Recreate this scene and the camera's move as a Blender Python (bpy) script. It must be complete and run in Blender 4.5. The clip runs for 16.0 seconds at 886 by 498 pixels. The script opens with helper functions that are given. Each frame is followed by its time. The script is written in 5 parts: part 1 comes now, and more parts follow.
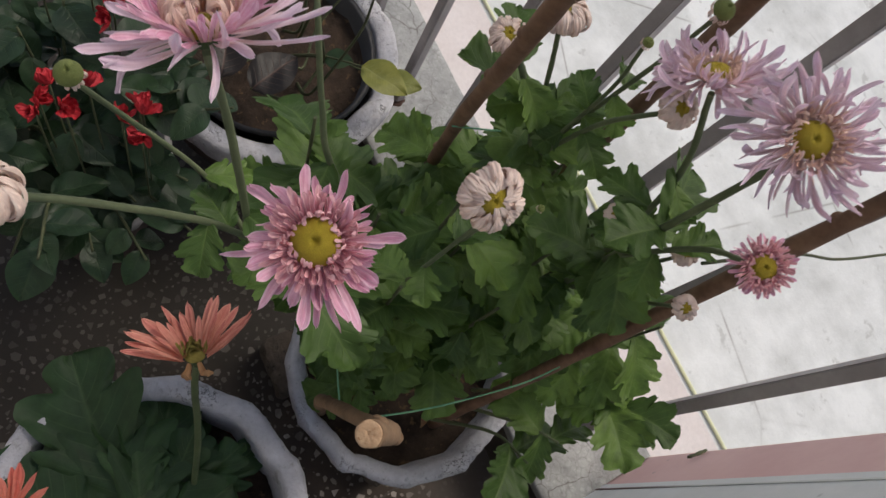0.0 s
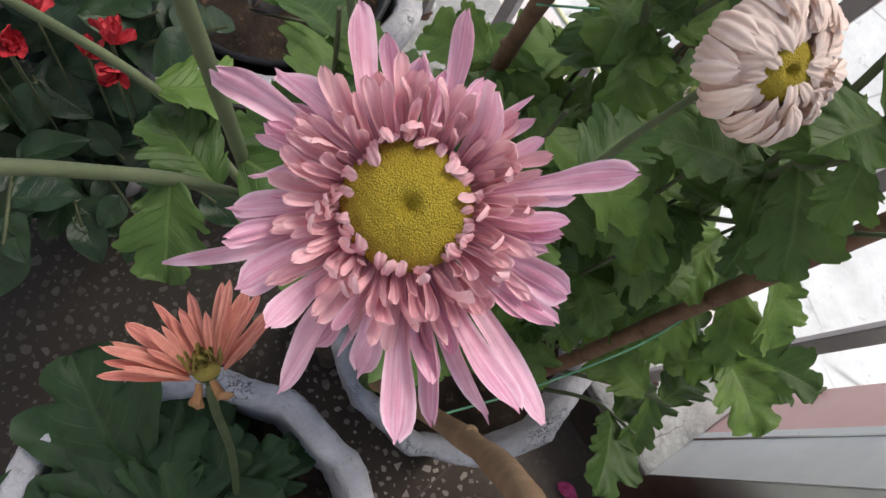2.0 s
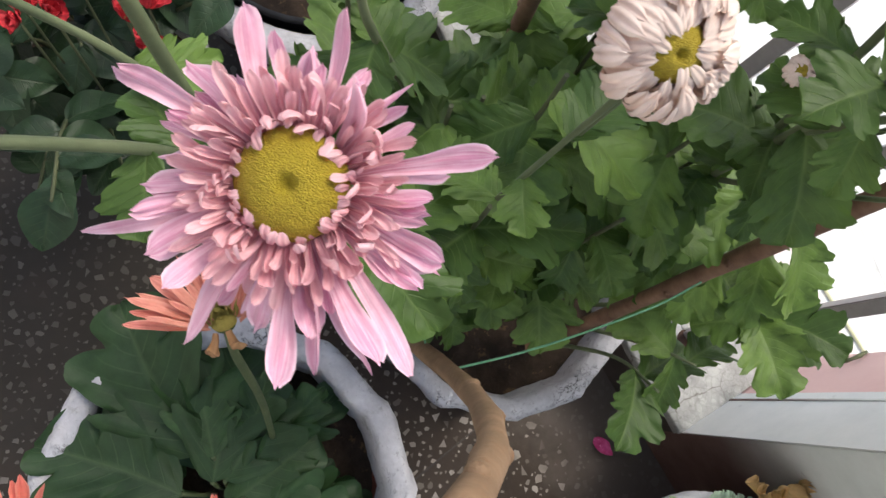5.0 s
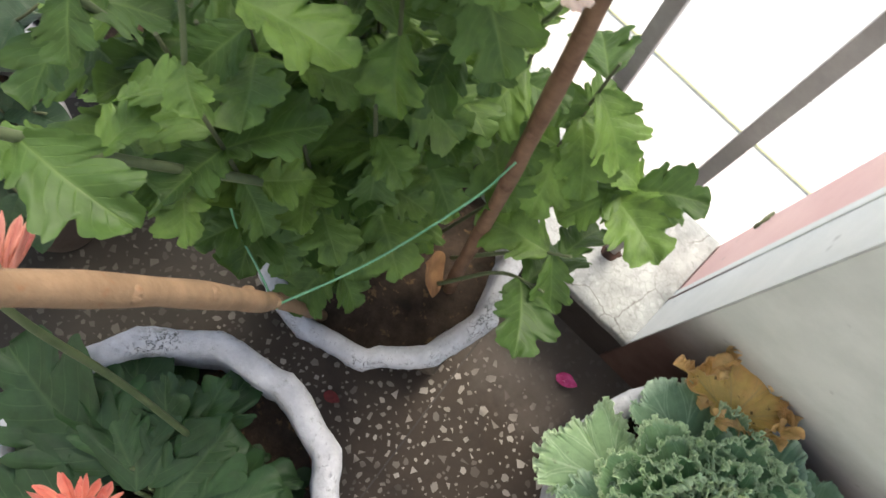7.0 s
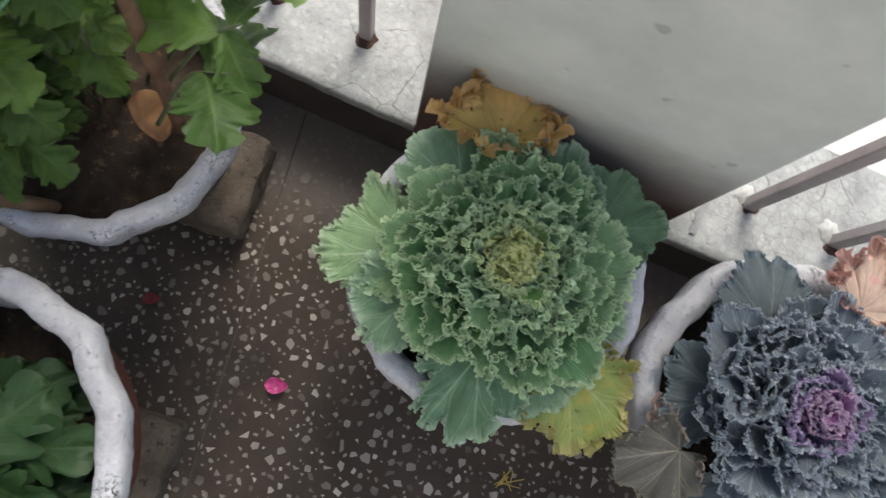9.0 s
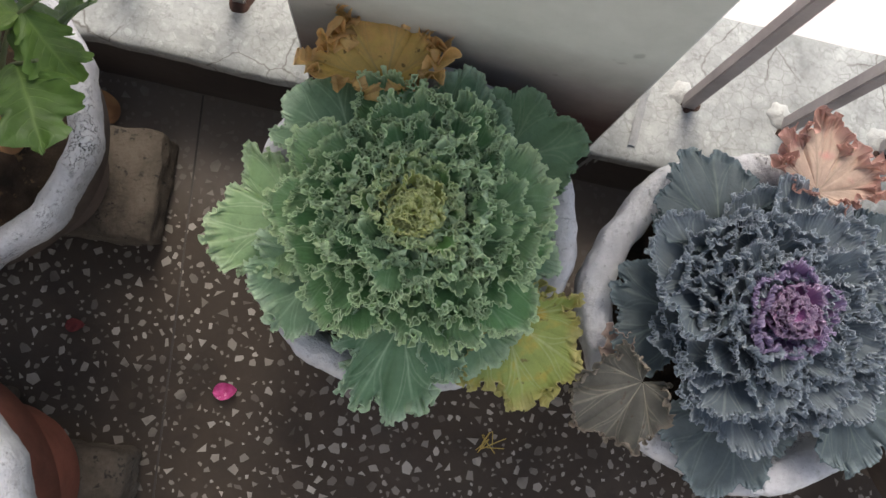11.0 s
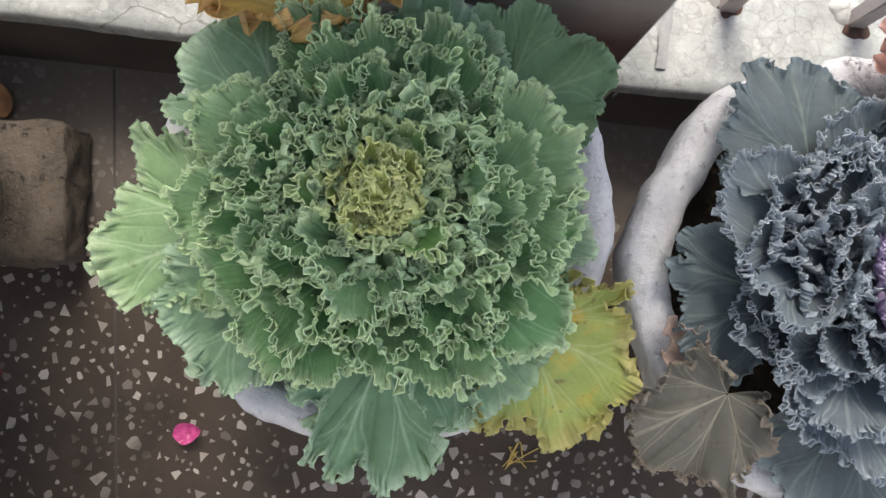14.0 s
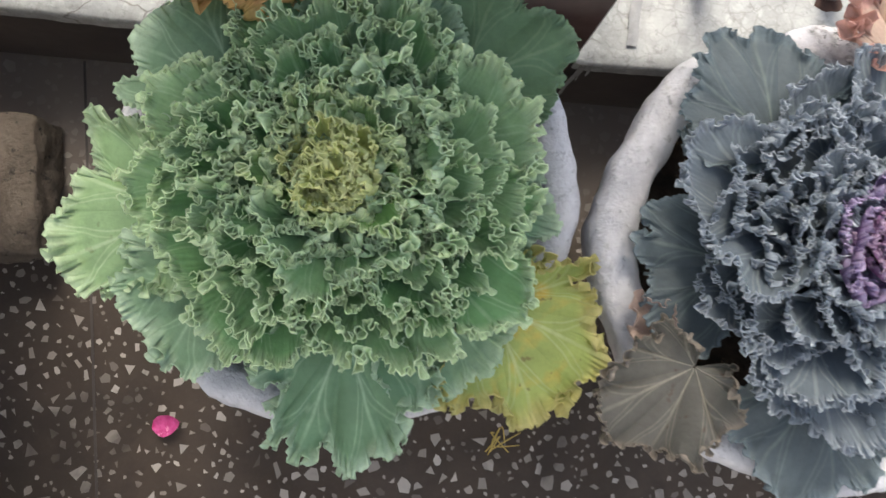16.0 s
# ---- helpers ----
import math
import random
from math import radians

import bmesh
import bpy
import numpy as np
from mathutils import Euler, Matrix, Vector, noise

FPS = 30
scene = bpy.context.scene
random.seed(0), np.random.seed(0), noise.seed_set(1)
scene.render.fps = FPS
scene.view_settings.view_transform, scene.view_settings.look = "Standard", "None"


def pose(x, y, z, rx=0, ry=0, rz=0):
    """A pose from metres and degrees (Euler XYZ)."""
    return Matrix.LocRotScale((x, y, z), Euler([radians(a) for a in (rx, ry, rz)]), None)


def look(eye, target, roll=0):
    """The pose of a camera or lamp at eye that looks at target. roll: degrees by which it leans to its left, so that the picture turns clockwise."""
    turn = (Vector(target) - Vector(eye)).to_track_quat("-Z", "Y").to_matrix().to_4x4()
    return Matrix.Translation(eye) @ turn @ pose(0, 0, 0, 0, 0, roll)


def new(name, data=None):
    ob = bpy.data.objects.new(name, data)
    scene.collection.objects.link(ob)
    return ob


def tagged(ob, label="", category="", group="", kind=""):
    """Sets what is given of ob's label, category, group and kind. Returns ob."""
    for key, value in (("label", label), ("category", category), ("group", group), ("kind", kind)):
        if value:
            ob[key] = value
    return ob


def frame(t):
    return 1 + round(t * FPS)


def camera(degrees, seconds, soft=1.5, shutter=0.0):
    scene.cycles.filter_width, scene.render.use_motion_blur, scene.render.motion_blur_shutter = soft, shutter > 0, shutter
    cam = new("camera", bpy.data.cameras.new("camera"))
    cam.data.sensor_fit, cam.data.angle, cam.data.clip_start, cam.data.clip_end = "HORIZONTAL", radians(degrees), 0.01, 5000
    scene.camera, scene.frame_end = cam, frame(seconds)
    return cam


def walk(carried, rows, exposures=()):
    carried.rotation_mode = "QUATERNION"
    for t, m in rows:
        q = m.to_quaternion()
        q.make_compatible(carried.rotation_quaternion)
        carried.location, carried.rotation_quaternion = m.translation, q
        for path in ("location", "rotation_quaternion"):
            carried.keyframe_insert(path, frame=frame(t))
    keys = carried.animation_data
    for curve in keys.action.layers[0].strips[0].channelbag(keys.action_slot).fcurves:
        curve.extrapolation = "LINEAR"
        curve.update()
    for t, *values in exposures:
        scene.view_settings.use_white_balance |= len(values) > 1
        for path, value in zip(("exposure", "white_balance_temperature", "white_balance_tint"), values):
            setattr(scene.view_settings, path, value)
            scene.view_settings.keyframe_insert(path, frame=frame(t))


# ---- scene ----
cam = camera(60.0, 16.0, soft=1.5, shutter=0.3)
PATH = [
    (0, pose(-0.4277, -0.3100, 1.3346, 18.42, -17.17, 62.65)),
    (0.5, pose(-0.4419, -0.2948, 1.2839, 17.78, -15.74, 60.92)),
    (1, pose(-0.4567, -0.2842, 1.2422, 17.12, -14.25, 58.90)),
    (1.5, pose(-0.4731, -0.2731, 1.1919, 16.25, -13.79, 58.16)),
    (2, pose(-0.4751, -0.2722, 1.1687, 14.68, -13.64, 57.94)),
    (2.5, pose(-0.4777, -0.2700, 1.1645, 14.85, -13.02, 55.80)),
    (3, pose(-0.4824, -0.2691, 1.1699, 11.58, -11.16, 60.53)),
    (5.5, pose(-0.4429, -0.2413, 1.2049, 11.39, -8.92, 58.52)),
    (6, pose(-0.4133, -0.2232, 1.2224, 13.05, -8.05, 55.50)),
    (6.5, pose(-0.3664, -0.1912, 1.2137, 14.30, -6.37, 50.52)),
    (7, pose(-0.3147, -0.1813, 1.2000, 14.31, -5.24, 44.98)),
    (7.5, pose(-0.2673, -0.1741, 1.1944, 12.85, -4.78, 40.18)),
    (8, pose(-0.2037, -0.1743, 1.1687, 11.31, -4.57, 35.11)),
    (8.5, pose(-0.1461, -0.1624, 1.1407, 10.06, -5.02, 28.91)),
    (9, pose(-0.0950, -0.1464, 1.1247, 8.74, -5.94, 22.91)),
    (9.2, pose(-0.0672, -0.1358, 1.1120, 8.85, -5.32, 20.97)),
    (11.3, pose(0.0058, -0.1126, 1.0393, 6.83, -4.06, 9.76)),
    (11.5, pose(0.0156, -0.1089, 1.0303, 6.59, -3.92, 7.89)),
    (12, pose(0.0498, -0.1004, 1.0226, 6.25, -3.82, 5.71)),
    (12.5, pose(0.0560, -0.0961, 1.0095, 5.43, -3.71, 4.81)),
    (13, pose(0.0201, -0.0878, 0.9485, 4.38, -3.60, 6.07)),
    (13.5, pose(0.0120, -0.0768, 0.8874, 4.17, -3.58, 6.40)),
    (14, pose(0.0119, -0.0623, 0.8526, 4.27, -3.47, 5.56)),
    (14.5, pose(0.0196, -0.0592, 0.8232, 4.38, -3.37, 4.22)),
    (15, pose(0.0094, -0.0503, 0.8058, 4.37, -3.40, 4.39)),
    (15.5, pose(0.0115, -0.0547, 0.8089, 4.32, -3.28, 4.60)),
    (16, pose(0.0378, -0.0714, 0.8477, 4.06, -3.39, 4.22)),
]
walk(cam, PATH, exposures=[(0, -0.12, 6700, 9), (1.0, 0.28, 6600, 9), (2.0, 0.38, 6500, 9), (2.5, 0.34, 6500, 9), (3.0, 0.66, 6500, 9), (5.5, 0.95, 6600, 6), (6.5, 1.3, 6800, 4), (7.5, 1.36, 6700, 4), (8.0, 1.27, 6600, 4), (9.0, 0.9, 6500, 5), (11.5, 0.8, 6700, 6), (12.5, 0.8, 6700, 6), (13.0, 1.05, 6700, 6), (14.0, 1.38, 6700, 6), (16.0, 1.38, 6700, 6)])

# ---- light ----
world = bpy.data.worlds.new("world")
scene.world = world
world.use_nodes = True
wn = world.node_tree
sky = wn.nodes.new("ShaderNodeTexSky")
sky.sky_type, sky.sun_disc = "NISHITA", False
sky.sun_elevation, sky.sun_rotation = radians(54), radians(-4)
sky.air_density, sky.dust_density, sky.ozone_density = 1.0, 4.0, 1.0
wn.links.new(sky.outputs[0], wn.nodes["Background"].inputs[0])
wn.nodes["Background"].inputs[1].default_value = 0.15
sun = new("sun", bpy.data.lights.new("sun", "SUN"))
sun.data.energy, sun.data.angle, sun.data.color = 1.3, radians(25), (1.0, 0.96, 0.9)
sun.matrix_world = look((-0.12, 1.7, 2.6), (0, 0, 0.2))


# ---- materials ----
class Nodes:
    def __init__(self, name):
        self.m = bpy.data.materials.new(name)
        self.m.use_nodes = True
        self.t = self.m.node_tree
        self.b = self.t.nodes["Principled BSDF"]

    def node(self, kind, **values):
        n = self.t.nodes.new(kind)
        for k, v in values.items():
            n.inputs[k].default_value = v
        return n

    def link(self, a, b):
        self.t.links.new(a, b)

    def coords(self, kind="Object"):
        return self.t.nodes.new("ShaderNodeTexCoord").outputs[kind]

    def place(self):
        return self.t.nodes.new("ShaderNodeNewGeometry").outputs["Position"]

    def noise(self, scale, detail=4.0, rough=0.6, vec=None, distortion=0.0):
        n = self.node("ShaderNodeTexNoise", Scale=scale, Detail=detail, Roughness=rough, Distortion=distortion)
        self.link(vec if vec else self.place(), n.inputs["Vector"])
        return n.outputs["Fac"]

    def voronoi(self, scale, feature="F1", vec=None, randomness=1.0):
        n = self.node("ShaderNodeTexVoronoi", Scale=scale, Randomness=randomness)
        n.feature = feature
        self.link(vec if vec else self.place(), n.inputs["Vector"])
        return n.outputs["Distance"]

    def ramp(self, fac, stops):
        n = self.t.nodes.new("ShaderNodeValToRGB")
        while len(n.color_ramp.elements) < len(stops):
            n.color_ramp.elements.new(0.5)
        for e, (p, c) in zip(n.color_ramp.elements, stops):
            e.position = p
            e.color = (c, c, c, 1) if isinstance(c, float) else (*c, 1)
        self.link(fac, n.inputs[0])
        return n.outputs[0]

    def mix(self, fac, a, b):
        n = self.t.nodes.new("ShaderNodeMix")
        n.data_type = "RGBA"
        for value, socket in ((fac, n.inputs[0]), (a, n.inputs[6]), (b, n.inputs[7])):
            if isinstance(value, (int, float)):
                socket.default_value = value
            elif isinstance(value, tuple):
                socket.default_value = (*value, 1)
            else:
                self.link(value, socket)
        return n.outputs[2]

    def math(self, op, a, b=0.0):
        n = self.t.nodes.new("ShaderNodeMath")
        n.operation = op
        for value, socket in ((a, n.inputs[0]), (b, n.inputs[1])):
            if isinstance(value, (int, float)):
                socket.default_value = value
            else:
                self.link(value, socket)
        return n.outputs[0]

    def random(self):
        return self.t.nodes.new("ShaderNodeObjectInfo").outputs["Random"]

    def done(self, colour, rough=0.6, bump=None, height=0.002, strength=0.6, sub=0.0, spec=0.4):
        b = self.b
        if isinstance(colour, tuple):
            b.inputs["Base Color"].default_value = (*colour, 1)
        else:
            self.link(colour, b.inputs["Base Color"])
        if isinstance(rough, float):
            b.inputs["Roughness"].default_value = rough
        else:
            self.link(rough, b.inputs["Roughness"])
        b.inputs["Specular IOR Level"].default_value = spec
        if bump is not None:
            n = self.node("ShaderNodeBump", Strength=strength, Distance=height)
            self.link(bump, n.inputs["Height"])
            self.link(n.outputs[0], b.inputs["Normal"])
        if sub:
            tr = self.t.nodes.new("ShaderNodeBsdfTranslucent")
            if isinstance(colour, tuple):
                tr.inputs["Color"].default_value = (*colour, 1)
            else:
                self.link(colour, tr.inputs["Color"])
            mx = self.t.nodes.new("ShaderNodeMixShader")
            mx.inputs[0].default_value = sub
            self.link(b.outputs[0], mx.inputs[1])
            self.link(tr.outputs[0], mx.inputs[2])
            self.link(mx.outputs[0], self.t.nodes["Material Output"].inputs["Surface"])
        return self.m


def mottled(name, a, b, scale=20.0, rough=0.7, fine=120.0, height=0.001, spread=(0.35, 0.65), third=None, spec=0.35, strength=0.6):
    """Two tones in patches, a fine grain in tone and relief, and a third tone in small specks."""
    n = Nodes(name)
    p = n.noise(scale, 6.0, 0.65)
    c = n.ramp(p, [(spread[0], a), (spread[1], b)])
    g = n.noise(fine, 5.0, 0.7)
    c = n.mix(n.math("MULTIPLY", n.math("SUBTRACT", g, 0.3), 0.5), c, tuple(v * 0.55 for v in a))
    if third:
        s = n.ramp(n.noise(fine * 0.45, 3.0, 0.7), [(0.60, 0.0), (0.68, 1.0)])
        c = n.mix(s, c, third)
    return n.done(c, rough, g, height, strength, spec=spec)


M = {}
M["grey_rim"] = mottled("grey_rim", (0.20, 0.19, 0.19), (0.33, 0.32, 0.32), 30, 0.85, 160, 0.0015, third=(0.12, 0.12, 0.11))


def rim_paint():
    n = Nodes("white_rim")
    c = n.ramp(n.noise(28, 6.0, 0.65), [(0.3, (0.36, 0.355, 0.38)), (0.65, (0.60, 0.595, 0.62))])
    g = n.noise(130, 5.0, 0.7)
    c = n.mix(n.ramp(g, [(0.58, 0.0), (0.70, 0.8)]), c, (0.20, 0.20, 0.20))
    crack = n.math("ABSOLUTE", n.math("SUBTRACT", n.noise(110, 3.0, 0.6), 0.5))
    crack = n.math("MULTIPLY", n.ramp(crack, [(0.006, 1.0), (0.018, 0.0)]), n.ramp(n.noise(14, 3.0), [(0.55, 0.0), (0.62, 0.95)]))
    c = n.mix(crack, c, (0.09, 0.085, 0.08))
    moss = n.ramp(n.noise(22, 5.0, 0.7), [(0.60, 0.0), (0.72, 0.7)])
    c = n.mix(moss, c, (0.22, 0.21, 0.18))
    return n.done(c, 0.85, n.math("SUBTRACT", g, n.math("MULTIPLY", crack, 1.5)), 0.003, 1.0, spec=0.3)


M["white_rim"] = rim_paint()
M["pot_side"] = mottled("pot_side", (0.075, 0.055, 0.048), (0.13, 0.10, 0.088), 14, 0.85, 120, 0.002)
M["terracotta"] = mottled("terracotta", (0.17, 0.055, 0.035), (0.27, 0.09, 0.06), 14, 0.85, 120, 0.002)
M["soil"] = mottled("soil", (0.022, 0.015, 0.010), (0.065, 0.042, 0.028), 40, 0.95, 150, 0.006, third=(0.13, 0.08, 0.04))
M["brick"] = mottled("brick", (0.062, 0.050, 0.040), (0.140, 0.115, 0.092), 25, 0.95, 180, 0.005, third=(0.03, 0.025, 0.022), strength=1.0)
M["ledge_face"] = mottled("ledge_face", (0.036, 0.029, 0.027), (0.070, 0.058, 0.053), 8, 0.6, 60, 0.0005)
M["bar"] = mottled("bar", (0.32, 0.285, 0.28), (0.42, 0.38, 0.372), 18, 0.5, 90, 0.0004)
M["stake"] = mottled("stake", (0.12, 0.065, 0.040), (0.23, 0.135, 0.085), 40, 0.8, 150, 0.0012)
M["cut_stick"] = mottled("cut_stick", (0.17, 0.105, 0.060), (0.26, 0.165, 0.098), 40, 0.75, 140, 0.0015, third=(0.2, 0.1, 0.05))
M["cut_end"] = mottled("cut_end", (0.38, 0.23, 0.13), (0.52, 0.36, 0.22), 300, 0.8, 700, 0.001, third=(0.3, 0.16, 0.08))
M["smear"] = mottled("smear", (0.22, 0.22, 0.225), (0.32, 0.32, 0.32), 60, 0.8, 200, 0.001)
M["rust"] = mottled("rust", (0.035, 0.020, 0.015), (0.085, 0.045, 0.033), 60, 0.9, 200, 0.001)
M["cement"] = mottled("cement", (0.34, 0.34, 0.33), (0.48, 0.48, 0.465), 50, 0.9, 160, 0.002)
M["twine"] = mottled("twine", (0.09, 0.25, 0.14), (0.17, 0.38, 0.23), 60, 0.6, 300, 0.0004)
M["stem"] = mottled("stem", (0.075, 0.098, 0.048), (0.128, 0.152, 0.078), 30, 0.6, 140, 0.0006)
M["ger_stem"] = mottled("ger_stem", (0.06, 0.085, 0.035), (0.10, 0.125, 0.055), 30, 0.6, 140, 0.0006)
M["dark_stem"] = mottled("dark_stem", (0.045, 0.055, 0.025), (0.085, 0.095, 0.045), 30, 0.7, 140, 0.0006)
M["black_plastic"] = mottled("black_plastic", (0.012, 0.012, 0.014), (0.03, 0.03, 0.033), 12, 0.5, 80, 0.0003)
M["magenta"] = mottled("magenta", (0.46, 0.03, 0.17), (0.66, 0.12, 0.34), 90, 0.6, 300, 0.0006, third=(0.75, 0.30, 0.48))
M["dark_petal"] = mottled("dark_petal", (0.10, 0.016, 0.018), (0.19, 0.035, 0.034), 90, 0.7, 300, 0.0006)
M["dry_leaf"] = mottled("dry_leaf", (0.20, 0.10, 0.05), (0.36, 0.20, 0.09), 40, 0.8, 160, 0.001)
M["red"] = mottled("red", (0.34, 0.012, 0.022), (0.52, 0.03, 0.04), 120, 0.6, 300, 0.0005)
M["straw"] = mottled("straw", (0.35, 0.24, 0.06), (0.5, 0.38, 0.12), 60, 0.8, 200, 0.0004)


def ledge_top():
    n = Nodes("ledge_top")
    warp = n.node("ShaderNodeTexNoise", Scale=55.0, Detail=3.0)
    n.link(n.place(), warp.inputs["Vector"])
    vm = n.t.nodes.new("ShaderNodeVectorMath")
    vm.operation = "MULTIPLY_ADD"
    n.link(warp.outputs["Color"], vm.inputs[0])
    vm.inputs[1].default_value = (0.014, 0.014, 0.014)
    n.link(n.place(), vm.inputs[2])
    v = n.node("ShaderNodeTexVoronoi", Scale=80.0)
    n.link(vm.outputs[0], v.inputs["Vector"])
    chip = n.ramp(v.outputs["Distance"], [(0.34, 1.0), (0.46, 0.0)])
    base = n.ramp(n.noise(13, 8.0, 0.75), [(0.32, (0.19, 0.195, 0.19)), (0.62, (0.37, 0.375, 0.365))])
    c = n.mix(n.math("MULTIPLY", chip, n.ramp(n.noise(38, 4.0), [(0.45, 0.0), (0.66, 0.45)])), base, (0.47, 0.475, 0.46))
    c = n.mix(n.ramp(n.noise(85, 5.0, 0.75), [(0.55, 0.0), (0.66, 0.55)]), c, (0.14, 0.138, 0.132))
    # crazing of the lime coat: a fine net, and a few long cracks
    net = n.ramp(n.voronoi(62, "DISTANCE_TO_EDGE", vm.outputs[0]), [(0.0, 1.0), (0.07, 0.0)])
    c = n.mix(n.math("MULTIPLY", net, n.ramp(n.noise(9, 4.0, 0.65), [(0.42, 0.05), (0.60, 0.6)])), c, (0.17, 0.165, 0.155))
    crack = n.ramp(n.voronoi(11, "DISTANCE_TO_EDGE", vm.outputs[0]), [(0.0, 1.0), (0.014, 0.0)])
    keep = n.ramp(n.noise(6, 2.0), [(0.45, 0.0), (0.52, 1.0)])
    c = n.mix(n.math("MULTIPLY", crack, keep), c, (0.12, 0.11, 0.10))
    g = n.noise(220, 4.0, 0.7)
    return n.done(c, 0.6, n.math("ADD", g, chip), 0.0005, 0.5)


M["ledge_top"] = ledge_top()


def plaster(name, a, b, skirt=False):
    n = Nodes(name)
    c = n.ramp(n.noise(7, 6.0, 0.7), [(0.35, a), (0.65, b)])
    spots = n.ramp(n.noise(24, 2.0, 0.5), [(0.70, 0.0), (0.735, 1.0)])
    c = n.mix(n.math("MULTIPLY", spots, 0.4), c, (0.17, 0.17, 0.16))
    if skirt:
        sep = n.t.nodes.new("ShaderNodeSeparateXYZ")
        n.link(n.place(), sep.inputs[0])
        z = n.math("ADD", sep.outputs[2], n.math("MULTIPLY", n.math("SUBTRACT", n.noise(9, 5.0, 0.7), 0.5), 0.07))
        low = n.ramp(z, [(0.24, 1.0), (0.33, 0.65), (0.43, 0.0)])
        skirt_c = n.ramp(n.noise(10, 5.0, 0.7), [(0.35, (0.10, 0.055, 0.045)), (0.7, (0.17, 0.105, 0.09))])
        c = n.mix(low, c, skirt_c)
    g = n.noise(140, 5.0, 0.7)
    return n.done(c, 0.75, g, 0.0007, 0.4)


M["pillar_white"] = plaster("pillar_white", (0.50, 0.52, 0.49), (0.62, 0.63, 0.60), True)
M["pillar_pink"] = plaster("pillar_pink", (0.66, 0.42, 0.40), (0.72, 0.49, 0.46))
M["pillar_edge"] = plaster("pillar_edge", (0.62, 0.64, 0.63), (0.72, 0.73, 0.72))
M["house_wall"] = plaster("house_wall", (0.45, 0.44, 0.42), (0.55, 0.54, 0.52))


def yard():
    n = Nodes("yard")
    c = n.ramp(n.noise(1.6, 8.0, 0.65), [(0.35, (0.50, 0.51, 0.49)), (0.6, (0.72, 0.73, 0.71))])
    crack = n.ramp(n.voronoi(0.7, "DISTANCE_TO_EDGE"), [(0.0, 1.0), (0.006, 0.0)])
    c = n.mix(n.math("MULTIPLY", crack, n.ramp(n.noise(1.2, 2.0), [(0.5, 0.0), (0.6, 0.8)])), c, (0.25, 0.24, 0.22))
    spots = n.ramp(n.noise(9, 3.0), [(0.64, 0.0), (0.72, 0.55)])
    c = n.mix(spots, c, (0.36, 0.36, 0.34))
    return n.done(c, 0.85, n.noise(40, 5.0), 0.004, 0.5)


M["yard"] = yard()
M["yard_pink"] = mottled("yard_pink", (0.64, 0.57, 0.54), (0.72, 0.66, 0.63), 3, 0.85, 40, 0.002)
M["yellow_pipe"] = mottled("yellow_pipe", (0.66, 0.66, 0.40), (0.74, 0.73, 0.50), 8, 0.6, 80, 0.0005)


def dusty_shaded(n, c, dust_shade, lo, hi):
    """Dusts a colour in thin drifts, and paints shade thickly among the far pots."""
    sep = n.t.nodes.new("ShaderNodeSeparateXYZ")
    n.link(n.t.nodes.new("ShaderNodeNewGeometry").outputs["Position"], sep.inputs[0])
    # darkens floor and chips towards the far pots, standing in for shade
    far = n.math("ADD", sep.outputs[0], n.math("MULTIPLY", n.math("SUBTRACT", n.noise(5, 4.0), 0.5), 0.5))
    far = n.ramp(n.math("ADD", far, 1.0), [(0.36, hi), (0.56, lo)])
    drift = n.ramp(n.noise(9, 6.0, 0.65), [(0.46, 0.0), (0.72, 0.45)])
    c = n.mix(n.math("MAXIMUM", far, drift), c, dust_shade)
    # a grey film towards the brick, and old dark stains
    film = n.math("MULTIPLY", n.ramp(n.math("ADD", sep.outputs[0], 1.0), [(0.44, 0.0), (0.62, 0.12), (0.72, 0.10), (0.86, 0.0)]), n.ramp(n.noise(6, 5.0, 0.65), [(0.36, 0.2), (0.62, 1.0)]))
    c = n.mix(film, c, (0.125, 0.106, 0.092))
    c = n.mix(n.ramp(n.noise(11, 5.0, 0.6, distortion=0.6), [(0.55, 0.0), (0.66, 0.6)]), c, (0.032, 0.025, 0.021))
    # grey-brown dust swept up along the foot of the ledge
    foot = n.math("ADD", sep.outputs[1], n.math("MULTIPLY", n.math("SUBTRACT", n.noise(14, 5.0, 0.65), 0.5), 0.16))
    return n.mix(n.math("MULTIPLY", n.ramp(n.math("ADD", foot, 0.5), [(0.48, 0.0), (0.58, 0.9)]), n.ramp(n.math("ADD", sep.outputs[0], 1.0), [(0.45, 0.0), (0.6, 1.0)])), c, (0.125, 0.106, 0.094))


def chip_material():
    n = Nodes("chip")
    r = n.t.nodes.new("ShaderNodeNewGeometry").outputs["Random Per Island"]
    c = n.ramp(r, [(0.0, (0.09, 0.074, 0.064)), (0.3, (0.19, 0.168, 0.148)), (0.75, (0.30, 0.27, 0.242)), (1.0, (0.41, 0.375, 0.34))])
    return n.done(dusty_shaded(n, c, (0.034, 0.030, 0.026), 0.03, 0.86), 0.65, spec=0.25)


